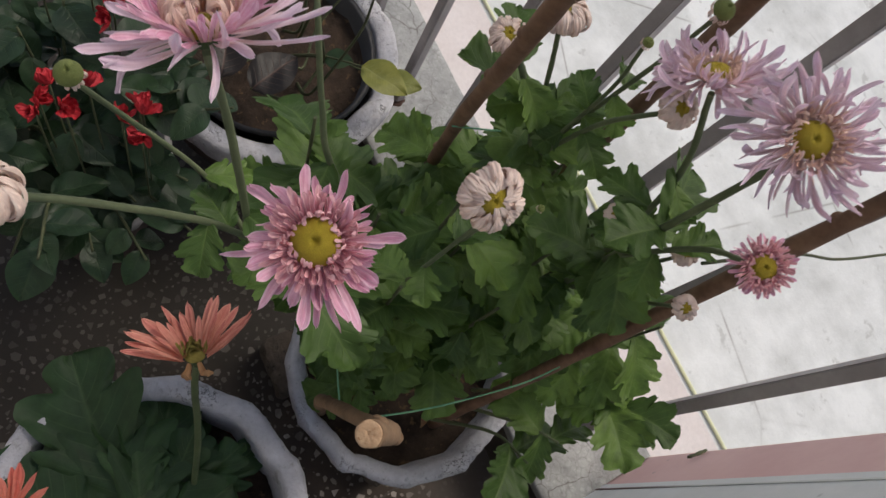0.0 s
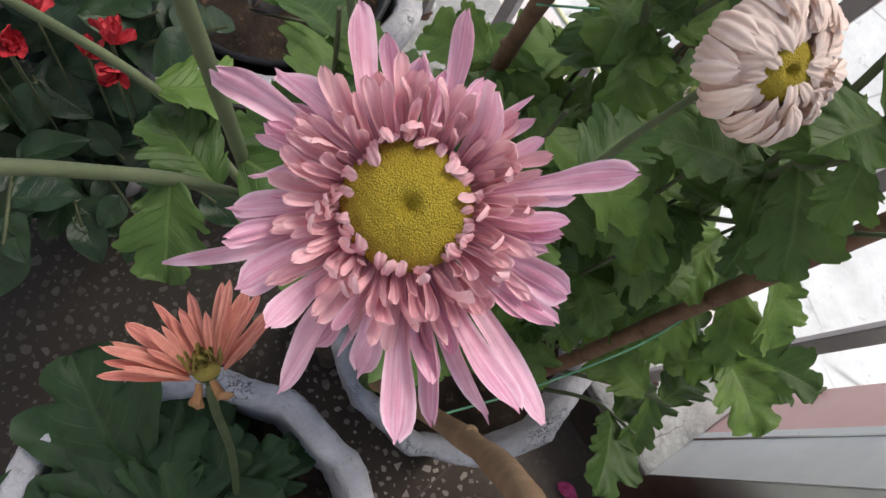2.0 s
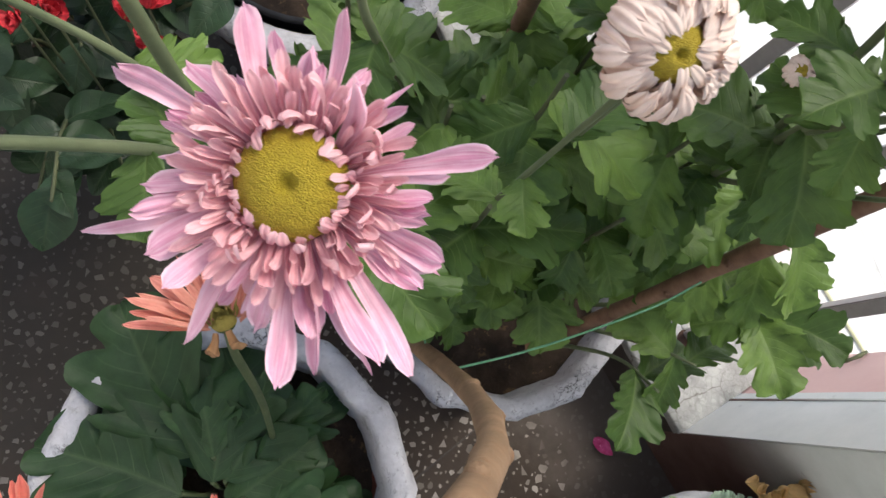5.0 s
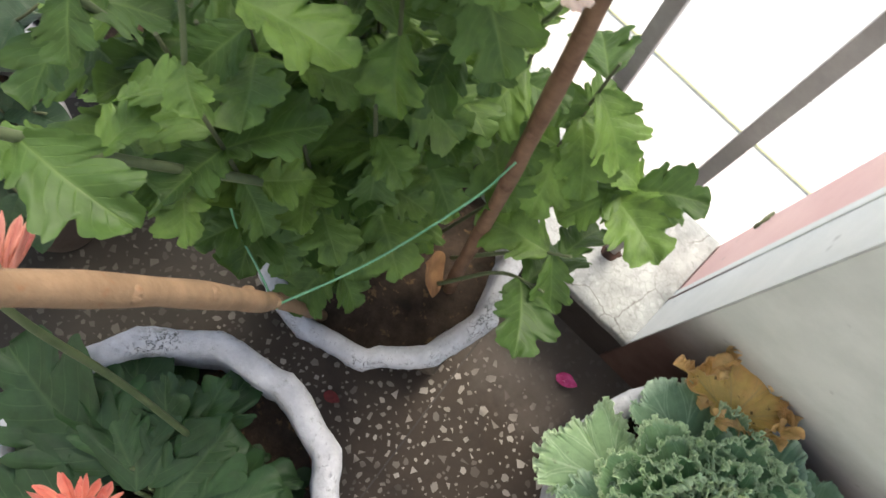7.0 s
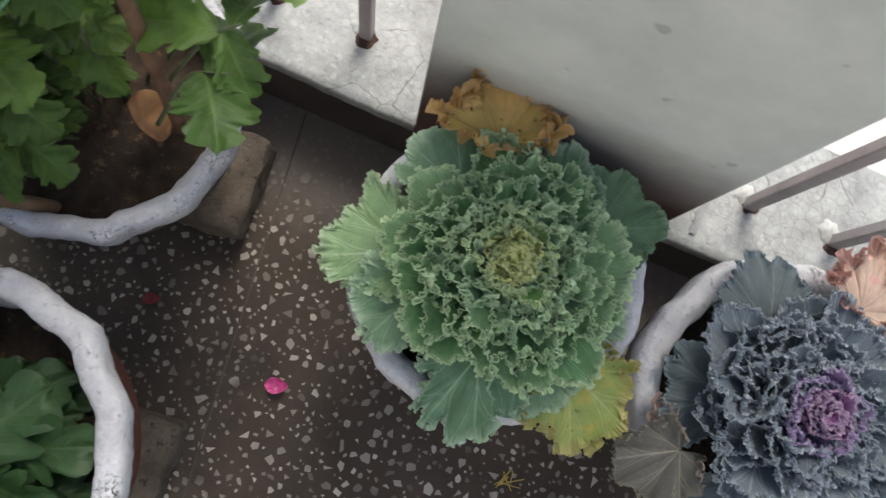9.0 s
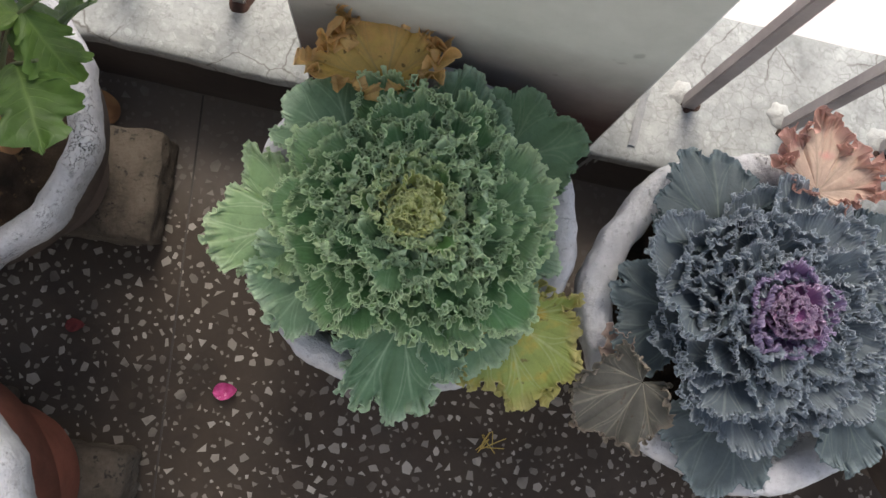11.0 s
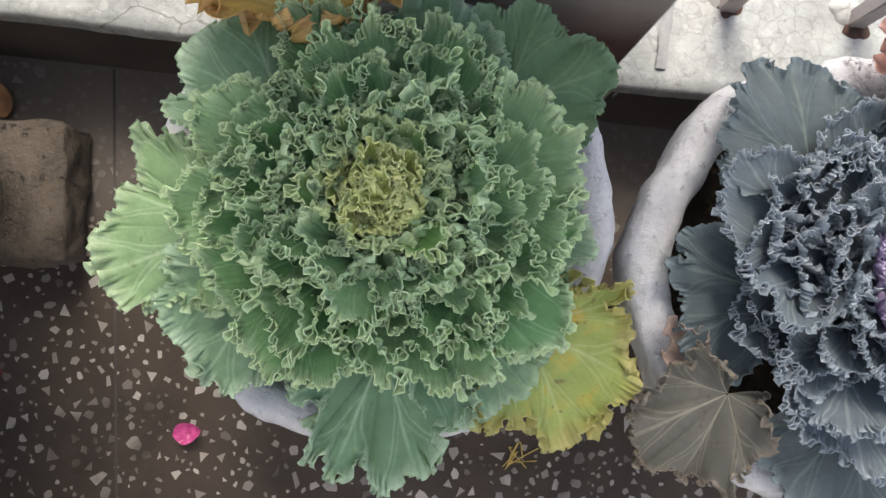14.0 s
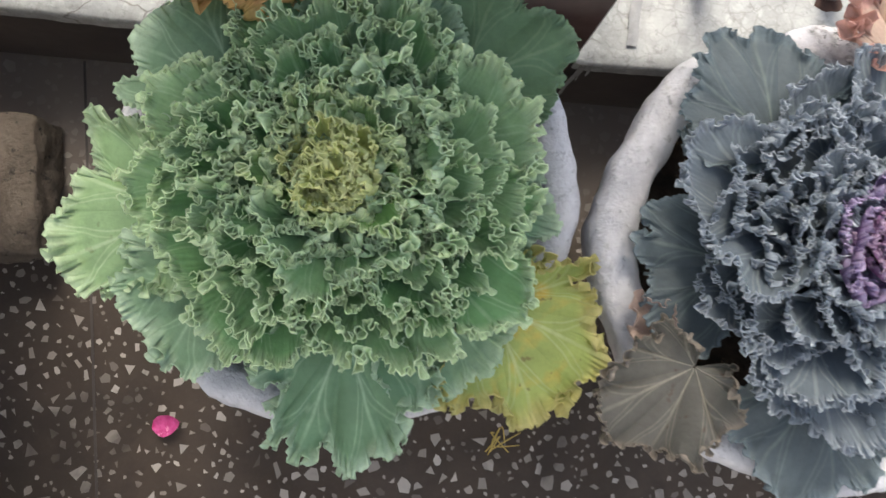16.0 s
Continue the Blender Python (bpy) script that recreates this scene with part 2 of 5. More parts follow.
def floor_material():
    n = Nodes("floor")
    c = n.ramp(n.noise(4, 6.0, 0.65), [(0.35, (0.044, 0.032, 0.024)), (0.65, (0.074, 0.056, 0.043))])
    g = n.noise(90, 5.0, 0.7)
    c = n.mix(n.ramp(n.noise(240, 3.0, 0.7), [(0.60, 0.0), (0.68, 0.7)]), c, (0.075, 0.06, 0.05))
    c = n.mix(n.math("MULTIPLY", g, 0.4), c, (0.016, 0.012, 0.010))
    return n.done(dusty_shaded(n, c, (0.024, 0.021, 0.018), 0.0, 0.90), n.ramp(n.noise(12, 4.0), [(0.3, 0.6), (0.7, 0.8)]), g, 0.0003, 0.5, spec=0.22)


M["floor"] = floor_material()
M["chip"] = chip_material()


def kale_material(name, blade, margin, vein, heart=None, second=None, spots=None):
    """UV: x the angle round the leaf, y the distance from its stalk end."""
    n = Nodes(name)
    sep = n.t.nodes.new("ShaderNodeSeparateXYZ")
    n.link(n.coords("UV"), sep.inputs[0])
    u, v = sep.outputs[0], sep.outputs[1]
    wob = n.math("MULTIPLY", n.math("SUBTRACT", n.noise(26, 2.0), 0.5), 0.22)
    saw = n.math("PINGPONG", n.math("ADD", n.math("MULTIPLY", u, 7.0), n.math("MULTIPLY", wob, n.math("ADD", v, 0.1))), 0.5)
    main = n.math("MULTIPLY", n.ramp(n.math("MULTIPLY", saw, n.math("ADD", v, 0.15)), [(0.0, 1.0), (0.014, 0.8), (0.034, 0.0)]), n.ramp(v, [(0.1, 1.0), (0.80, 0.30)]))
    # side veins leave each main vein at a slant
    veins = main
    for start, lean, weight in ((0.24, 0.60, 0.42), (0.46, 0.80, 0.30)):
        off = n.math("ABSOLUTE", n.math("SUBTRACT", saw, n.math("MULTIPLY", n.math("SUBTRACT", v, start), lean)))
        side = n.math("MULTIPLY", n.ramp(n.math("MULTIPLY", off, v), [(0.0, weight), (0.017, 0.0)]), n.ramp(v, [(start, 0.0), (start + 0.03, 1.0)]))
        veins = n.math("MAXIMUM", veins, side)
    blotch = n.ramp(n.noise(45, 5.0, 0.6), [(0.35, 0.0), (0.65, 1.0)])
    c = n.mix(blotch, tuple(k * 0.78 for k in blade), blade)
    if second:
        c = n.mix(n.ramp(n.noise(22, 3.0, 0.6), [(0.56, 0.0), (0.68, 1.0)]), c, second)
        c = n.mix(n.ramp(v, [(0.75, 0.0), (1.0, 0.4)]), c, second)
    else:
        c = n.mix(n.math("MULTIPLY", n.random(), 0.3), c, tuple(k * 0.75 for k in margin))
    if spots:
        c = n.mix(n.ramp(n.noise(120, 2.0, 0.5), [(0.66, 0.0), (0.72, 0.85)]), c, spots)
    c = n.mix(veins, c, vein)
    c = n.mix(n.ramp(v, [(0.78, 0.0), (0.86, 0.28), (0.94, 0.62), (0.97, 0.92)]), c, margin)
    if heart:
        c = n.mix(n.ramp(v, [(0.1, 0.8), (0.95, 0.2)]), c, heart)
    c = n.mix(n.ramp(n.noise(150, 4.0, 0.7), [(0.40, 0.0), (0.70, 0.35)]), c, tuple(k * 0.6 for k in blade))
    b = n.math("ADD", n.noise(260, 4.0), n.math("MULTIPLY", veins, 0.4))
    return n.done(c, 0.55, b, 0.0010, 0.8, 0.28, 0.35)


M["kale_green"] = kale_material("kale_green", (0.185, 0.385, 0.155), (0.82, 0.95, 0.64), (0.50, 0.66, 0.42))
M["kale_green_mid"] = kale_material("kale_green_mid", (0.245, 0.445, 0.140), (0.88, 0.96, 0.60), (0.52, 0.66, 0.38))
M["kale_green_flat"] = kale_material("kale_green_flat", (0.160, 0.295, 0.158), (0.60, 0.74, 0.54), (0.44, 0.60, 0.40))
M["kale_dark"] = kale_material("kale_dark", (0.135, 0.235, 0.115), (0.26, 0.38, 0.24), (0.26, 0.36, 0.20))
M["kale_green_heart"] = kale_material("kale_green_heart", (0.60, 0.70, 0.22), (0.94, 0.95, 0.54), (0.62, 0.72, 0.34), (0.86, 0.84, 0.34))
M["kale_light"] = kale_material("kale_light", (0.29, 0.44, 0.22), (0.56, 0.68, 0.46), (0.58, 0.70, 0.46), None, (0.26, 0.37, 0.12), (0.15, 0.20, 0.09))
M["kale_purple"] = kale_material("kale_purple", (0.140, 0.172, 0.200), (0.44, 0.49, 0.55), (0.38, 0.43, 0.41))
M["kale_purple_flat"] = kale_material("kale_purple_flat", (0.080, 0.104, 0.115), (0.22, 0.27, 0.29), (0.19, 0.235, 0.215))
M["kale_purple_mid"] = kale_material("kale_purple_mid", (0.255, 0.135, 0.310), (0.54, 0.45, 0.64), (0.38, 0.34, 0.46))
M["kale_purple_heart"] = kale_material("kale_purple_heart", (0.27, 0.13, 0.28), (0.54, 0.46, 0.58), (0.38, 0.22, 0.38), (0.46, 0.13, 0.38))
M["kale_yellow"] = kale_material("kale_yellow", (0.40, 0.48, 0.14), (0.60, 0.54, 0.24), (0.56, 0.62, 0.32), None, (0.58, 0.42, 0.08), (0.20, 0.17, 0.06))
M["kale_orange"] = kale_material("kale_orange", (0.72, 0.50, 0.15), (0.76, 0.50, 0.24), (0.46, 0.34, 0.14), None, (0.64, 0.38, 0.13), (0.10, 0.06, 0.02))
M["kale_salmon"] = kale_material("kale_salmon", (0.55, 0.40, 0.32), (0.56, 0.32, 0.28), (0.34, 0.27, 0.21), None, (0.56, 0.28, 0.25))
M["kale_dry"] = kale_material("kale_dry", (0.42, 0.31, 0.26), (0.50, 0.38, 0.33), (0.36, 0.28, 0.22), None, (0.30, 0.21, 0.18))
M["kale_dead"] = kale_material("kale_dead", (0.140, 0.132, 0.112), (0.30, 0.25, 0.20), (0.36, 0.33, 0.26), None, (0.16, 0.15, 0.135), (0.10, 0.07, 0.05))


def leaf_material(name, dark, light, vein, veins=9.0, rough=0.5):
    """UV: x across the leaf from edge to edge, y from the stalk to the tip."""
    n = Nodes(name)
    sep = n.t.nodes.new("ShaderNodeSeparateXYZ")
    n.link(n.coords("UV"), sep.inputs[0])
    across = n.math("ABSOLUTE", n.math("SUBTRACT", n.math("MULTIPLY", sep.outputs[0], 2.0), 1.0))
    rib = n.ramp(across, [(0.0, 1.0), (0.09, 0.0)])
    side = n.math("PINGPONG", n.math("SUBTRACT", n.math("MULTIPLY", sep.outputs[1], veins), n.math("MULTIPLY", across, 1.6)), 0.5)
    side = n.math("MULTIPLY", n.ramp(side, [(0.0, 1.0), (0.09, 0.0)]), n.ramp(across, [(0.3, 0.7), (0.95, 0.0)]))
    v = n.math("MAXIMUM", rib, side)
    c = n.mix(n.random(), dark, light)
    c = n.mix(n.ramp(n.noise(50, 5.0), [(0.4, 0.0), (0.75, 0.7)]), c, tuple(k * 0.55 for k in dark))
    c = n.mix(n.math("MULTIPLY", v, 0.4), c, vein)
    b = n.math("SUBTRACT", n.noise(180, 4.0), n.math("MULTIPLY", v, 0.7))
    return n.done(c, rough, b, 0.0008, 0.7, 0.34, 0.4)


M["mum_leaf"] = leaf_material("mum_leaf", (0.058, 0.115, 0.025), (0.142, 0.238, 0.047), (0.18, 0.27, 0.08))
M["gerbera_leaf"] = leaf_material("gerbera_leaf", (0.030, 0.068, 0.024), (0.050, 0.112, 0.034), (0.10, 0.16, 0.065))
M["round_leaf"] = leaf_material("round_leaf", (0.020, 0.044, 0.020), (0.040, 0.080, 0.034), (0.06, 0.085, 0.04), 8.0, 0.4)
M["patterned_leaf"] = leaf_material("patterned_leaf", (0.022, 0.018, 0.016), (0.03, 0.024, 0.02), (0.24, 0.13, 0.10), 8.0, 0.4)
M["yellow_leaf"] = leaf_material("yellow_leaf", (0.22, 0.24, 0.05), (0.30, 0.30, 0.07), (0.3, 0.32, 0.12))


def petal_material(name, root, tip, edge, stripe):
    """UV: x across the petal, y from its root to its tip."""
    n = Nodes(name)
    sep = n.t.nodes.new("ShaderNodeSeparateXYZ")
    n.link(n.coords("UV"), sep.inputs[0])
    c = n.mix(n.ramp(sep.outputs[1], [(0.15, 0.0), (0.85, 1.0)]), root, tip)
    stretch = n.node("ShaderNodeMapping")
    stretch.inputs["Scale"].default_value = (9.0, 1.6, 1.0)
    n.link(n.coords("UV"), stretch.inputs["Vector"])
    lines = n.ramp(n.noise(1.0, 3.0, 0.6, stretch.outputs[0]), [(0.42, 0.0), (0.62, 1.0)])
    c = n.mix(n.math("MULTIPLY", lines, stripe), c, edge)
    rim = n.math("ABSOLUTE", n.math("SUBTRACT", n.math("MULTIPLY", sep.outputs[0], 2.0), 1.0))
    c = n.mix(n.ramp(rim, [(0.55, 0.0), (1.0, 0.75)]), c, edge)
    c = n.mix(n.math("MULTIPLY", n.random(), 0.45), c, edge)
    c = n.mix(n.ramp(n.noise(130, 4.0), [(0.45, 0.0), (0.8, 0.5)]), c, tuple(k * 0.7 for k in root))
    m = n.done(c, 0.65, n.noise(400, 3.0), 0.0004, 0.5, 0.3, 0.25)
    return m


M["pink_petal"] = petal_material("pink_petal", (0.58, 0.165, 0.225), (0.68, 0.26, 0.43), (0.88, 0.66, 0.75), 0.70)
M["pale_petal"] = petal_material("pale_petal", (0.66, 0.41, 0.36), (0.66, 0.45, 0.60), (0.87, 0.76, 0.83), 0.65)
M["peach_petal"] = petal_material("peach_petal", (0.62, 0.36, 0.27), (0.76, 0.52, 0.44), (0.86, 0.70, 0.62), 0.5)
M["curl_petal"] = petal_material("curl_petal", (0.60, 0.19, 0.25), (0.77, 0.42, 0.46), (0.88, 0.64, 0.66), 0.45)
M["cream_petal"] = petal_material("cream_petal", (0.66, 0.42, 0.34), (0.84, 0.68, 0.60), (0.88, 0.77, 0.69), 0.4)
M["orange_petal"] = petal_material("orange_petal", (0.60, 0.20, 0.12), (0.55, 0.145, 0.13), (0.77, 0.39, 0.30), 0.6)
M["coral_petal"] = petal_material("coral_petal", (0.72, 0.20, 0.12), (0.75, 0.18, 0.14), (0.78, 0.34, 0.26), 0.3)


def disc_material(name, a, b):
    n = Nodes(name)
    d = n.voronoi(3400)
    c = n.ramp(d, [(0.1, a), (0.6, b)])
    c = n.mix(n.ramp(n.noise(150), [(0.4, 0.0), (0.7, 0.5)]), c, b)
    return n.done(c, 0.7, n.math("SUBTRACT", 1.0, d), 0.0006, 0.9)


M["disc"] = disc_material("disc", (0.50, 0.40, 0.025), (0.34, 0.25, 0.015))
M["green_bud"] = disc_material("green_bud", (0.30, 0.32, 0.10), (0.16, 0.20, 0.05))
M["calyx"] = disc_material("calyx", (0.07, 0.11, 0.035), (0.045, 0.075, 0.02))
M["ger_disc"] = disc_material("ger_disc", (0.50, 0.44, 0.10), (0.26, 0.20, 0.04))
M["brown_disc"] = disc_material("brown_disc", (0.40, 0.26, 0.08), (0.2, 0.10, 0.03))


# ---- helpers for meshes ----
def part(name, data, material, parent=None, label="", m=None):
    """Links a bmesh or a mesh as one object under a thing or a part."""
    if isinstance(data, bmesh.types.BMesh):
        mesh = bpy.data.meshes.new(name)
        data.to_mesh(mesh)
        data.free()
    else:
        mesh = data
    if material is not None and not mesh.materials:
        mesh.materials.append(material)
    ob = new(name, mesh)
    if parent is not None:
        ob.parent = parent
    if m is not None:
        ob.matrix_basis = m
    if label:
        ob["label"] = label
    return ob


def thing(name, at, label, category, group="", kind=""):
    ob = new(name)
    ob.empty_display_size = 0.05
    ob.location = at
    return tagged(ob, label, category, group, kind)


def smooth(bm):
    for f in bm.faces:
        f.smooth = True
    return bm


def box(bm, x0, x1, y0, y1, z0, z1, bevel=0.0, seg=2):
    m = Matrix.LocRotScale(((x0 + x1) / 2, (y0 + y1) / 2, (z0 + z1) / 2), None, (x1 - x0, y1 - y0, z1 - z0))
    r = bmesh.ops.create_cube(bm, size=1, matrix=m)
    if bevel:
        es = list({e for v in r["verts"] for e in v.link_edges})
        bmesh.ops.bevel(bm, geom=es, offset=bevel, segments=seg, affect="EDGES")
    return bm


def grid_mesh(name, rows, wrap=False, uvs=None, material=None):
    """A mesh from rows of points; wrap joins the ends of each row."""
    nr, nc = len(rows), len(rows[0])
    verts = [tuple(p) for r in rows for p in r]
    faces, uv = [], []
    for i in range(nr - 1):
        for j in range(nc if wrap else nc - 1):
            k = (j + 1) % nc
            faces.append((i * nc + j, i * nc + k, (i + 1) * nc + k, (i + 1) * nc + j))
            if uvs is not None:
                ju = j + 1
                uv += [uvs(i, j), uvs(i, ju), uvs(i + 1, ju), uvs(i + 1, j)]
    mesh = bpy.data.meshes.new(name)
    mesh.from_pydata(verts, [], faces)
    mesh.polygons.foreach_set("use_smooth", [True] * len(faces))
    if uvs is not None:
        layer = mesh.uv_layers.new(name="UVMap")
        layer.data.foreach_set("uv", [c for p in uv for c in p])
    if material:
        mesh.materials.append(material)
    return mesh


def tube(name, points, radii, sides=8, caps=True, wobble=0.0, seed=0):
    """A mesh along a line of points."""
    rng = random.Random(seed)
    pts = [Vector(p) for p in points]
    rows = []
    up = Vector((0.31, 0.17, 0.93)).normalized()
    for i, p in enumerate(pts):
        d = (pts[min(i + 1, len(pts) - 1)] - pts[max(i - 1, 0)]).normalized()
        a = d.cross(up)
        if a.length < 1e-3:
            a = d.cross(Vector((1, 0, 0)))
        a.normalize()
        b = d.cross(a)
        r = radii[i] if hasattr(radii, "__len__") else radii
        rows.append([p + (a * math.cos(t) + b * math.sin(t)) * r * (1 + wobble * (rng.random() - 0.5)) for t in (2 * math.pi * k / sides for k in range(sides))])
    mesh = grid_mesh(name, rows, wrap=True)
    if caps:
        bm = bmesh.new()
        bm.from_mesh(mesh)
        bm.verts.ensure_lookup_table()
        n = len(bm.verts)
        bm.faces.new([bm.verts[k] for k in range(sides)][::-1])
        bm.faces.new([bm.verts[n - sides + k] for k in range(sides)])
        bm.to_mesh(mesh)
        bm.free()
    return mesh


def spline(points, n):
    """A smooth line through points (Catmull-Rom)."""
    p = [Vector(q) for q in points]
    p = [2 * p[0] - p[1]] + p + [2 * p[-1] - p[-2]]
    out = []
    spans = len(p) - 3
    for i in range(n):
        t = i / (n - 1) * spans
        k = min(int(t), spans - 1)
        t -= k
        a, b, c, d = p[k:k + 4]
        out.append(0.5 * ((2 * b) + (c - a) * t + (2 * a - 5 * b + 4 * c - d) * t * t + (3 * b - a - 3 * c + d) * t ** 3))
    return out


def facing(at, direction, spin=0.0, size=1.0):
    """A pose whose local z axis points along direction."""
    q = Vector(direction).to_track_quat("Z", "Y")
    return Matrix.LocRotScale(at, q, None) @ Matrix.Rotation(spin, 4, "Z") @ Matrix.Scale(size, 4)


# ---- structure ----
LEDGE_Y, LEDGE_BACK, LEDGE_Z = 0.170, 0.382, 0.149
PILLAR_X0, PILLAR_X1 = -0.159, 0.187
YARD_Z = -2.5

bm = bmesh.new()
bmesh.ops.create_grid(bm, x_segments=1, y_segments=1, size=1, matrix=Matrix.LocRotScale((0, 40, YARD_Z), None, (90, 90, 1)))
tagged(part("ground", bm, M["yard"]), "white lime-washed concrete yard below the balcony, cracked and stained", "ground", kind="structure")
bm = box(bmesh.new(), -6, 6, 0.2, 2.32, YARD_Z + 0.0, YARD_Z + 0.02, 0.004)
tagged(part("pavement", bm, M["yard_pink"]), "pale pink strip of paving along the house", "pavement", kind="structure")
tagged(part("yellow_pipe", tube("yellow_pipe", [(-6 + i, 2.36 + 0.01 * (i % 2), YARD_Z + 0.011) for i in range(13)], 0.011), M["yellow_pipe"]), "thin yellow pipe lying on the white yard", "pipe")

bm = box(bmesh.new(), -2.0, 1.6, -1.6, LEDGE_Y + 0.06, -0.15, 0)
floor = tagged(part("floor", bm, M["floor"]), "dark brown terrazzo floor with pale stone chips, dusted, shade painted in by the far pots", "floor", kind="structure")


def ledge(name, x0, x1, seed):
    rng = random.Random(seed)
    nx = max(2, int((x1 - x0) / 0.012))
    rows = []
    prof = [(0.0, -0.02), (0.001, -0.012), (0.0, -0.004), (0.003, 0.0)] + [(0.015 + 0.197 * k / 10, 0.0) for k in range(11)] + [(0.215, -0.006), (0.215, -0.03)]
    for i in range(nx + 1):
        x = x0 + (x1 - x0) * i / nx
        row = []
        for dy, dz in prof:
            jit = noise.noise(Vector((x * 30, dy * 40, 3))) * 0.0022 + noise.noise(Vector((x * 7, 1, dy * 8))) * 0.002
            front = jit * 1.3 if dy < 0.01 else 0
            row.append((x, LEDGE_Y - 0.003 + dy + front, LEDGE_Z + dz + jit * (0.7 if dy > 0.002 else 0.3)))
        rows.append(row)
    return grid_mesh(name, rows)


def build_ledge(name, x0, x1, label, seed):
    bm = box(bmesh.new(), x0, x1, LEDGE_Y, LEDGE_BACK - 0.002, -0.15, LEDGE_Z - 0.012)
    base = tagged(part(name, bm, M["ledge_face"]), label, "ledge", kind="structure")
    top = part("coping", ledge("coping", x0, x1, seed), M["ledge_top"], base, "rough white cement top")
    return base


build_ledge("ledge_west", -2.0, PILLAR_X0, "low balcony ledge, white cement top and dark front", 1)
east = build_ledge("ledge_east", PILLAR_X1, 1.6, "low balcony ledge, white cracked cement top and dark front", 2)
# a grey cement smear across the top, and a paint drip down the front beside the pillar
rows = []
for i in range(25):
    t = i / 24
    mid, half = 0.2385 + 0.0075 * t + 0.0012 * noise.noise(Vector((t * 6, 0, 0))), 0.0052 + 0.0014 * noise.noise(Vector((t * 9, 4, 0)))
    rows.append([(mid + half * v, 0.186 + 0.118 * t, LEDGE_Z + 0.0030 + 0.0008 * (1 - v * v) + 0.0016 * noise.noise(Vector((t * 7, v, 2)))) for v in (-1, -0.5, 0, 0.5, 1)])
part("cement_smear", grid_mesh("cement_smear", rows), M["smear"], east, "dull grey cement smear")
for x0, w, length in ((0.1945, 0.0028, 0.105), (0.1985, 0.0018, 0.05), (0.204, 0.0022, 0.03)):
    rows = []
    for i in range(12):
        t = i / 11
        h = w * (1 - 0.4 * t + 0.3 * noise.noise(Vector((t * 5, x0 * 99, 1)))) * (0.4 if i == 11 else 1)
        rows.append([(x0 + h * v + 0.001 * math.sin(4 * t + x0 * 300), LEDGE_Y - 0.0055 + 0.0012 * v * v, LEDGE_Z - 0.004 - length * t) for v in (-1, 0, 1)])
    part("paint_drip", grid_mesh("paint_drip", rows), M["smear"], east, "pale paint drip")

# pillar: the front is off-white with a worn brown foot, its side is part white, part pink
pillar = tagged(part("pillar", box(bmesh.new(), PILLAR_X0 + 0.002, PILLAR_X1 - 0.002, LEDGE_Y + 0.004, LEDGE_BACK - 0.002, -0.15, 2.6), M["pillar_pink"]),
                "square plastered balcony pillar, off-white front, pink sides, brown foot", "pillar", kind="structure")
part("front_face", box(bmesh.new(), PILLAR_X0 + 0.001, PILLAR_X1 - 0.001, LEDGE_Y, LEDGE_Y + 0.0035, 0.0, 2.6, 0.001), M["pillar_white"], pillar)
for x0, x1 in ((PILLAR_X0, PILLAR_X0 + 0.0018), (PILLAR_X1 - 0.0018, PILLAR_X1)):
    part("side_band", box(bmesh.new(), x0, x1, LEDGE_Y + 0.001, LEDGE_Y + 0.108, LEDGE_Z, 2.6), M["pillar_edge"], pillar, "white painted band with a groove")
    part("side_groove", box(bmesh.new(), x0 - 0.0012, x1 + 0.0012, LEDGE_Y + 0.088, LEDGE_Y + 0.0915, LEDGE_Z, 2.6), M["pillar_white"], pillar)
bm = box(bmesh.new(), -2.6, 2.2, -1.55, 0.36, YARD_Z, -0.152)
tagged(part("wall_lower", bm, M["house_wall"]), "plain plastered storey under the balcony", "wall", kind="structure")
bm = box(bmesh.new(), -3, 3, -1.75, -1.6, YARD_Z, 3.0)
tagged(part("wall_south", bm, M["house_wall"]), "plain plastered house wall behind the balcony", "wall", kind="structure")

def patch(name, radius, height, seed):
    """A low lump with an uneven outline."""
    rows = []
    for i in range(6):
        t = i / 5
        rows.append([(r * math.cos(a), r * math.sin(a), height * math.sin(t * math.pi / 2) * (1 + 0.3 * noise.noise(Vector((3 * math.cos(a), 3 * math.sin(a), seed + i)))) - 0.002 * (1 - t))
                     for a, r in ((a, radius * math.cos(t * math.pi / 2) * (1 + 0.45 * noise.noise(Vector((1.6 * math.cos(a), 1.6 * math.sin(a), seed))))) for a in (2 * math.pi * k / 22 for k in range(22)))])
    return grid_mesh(name, rows, wrap=True)


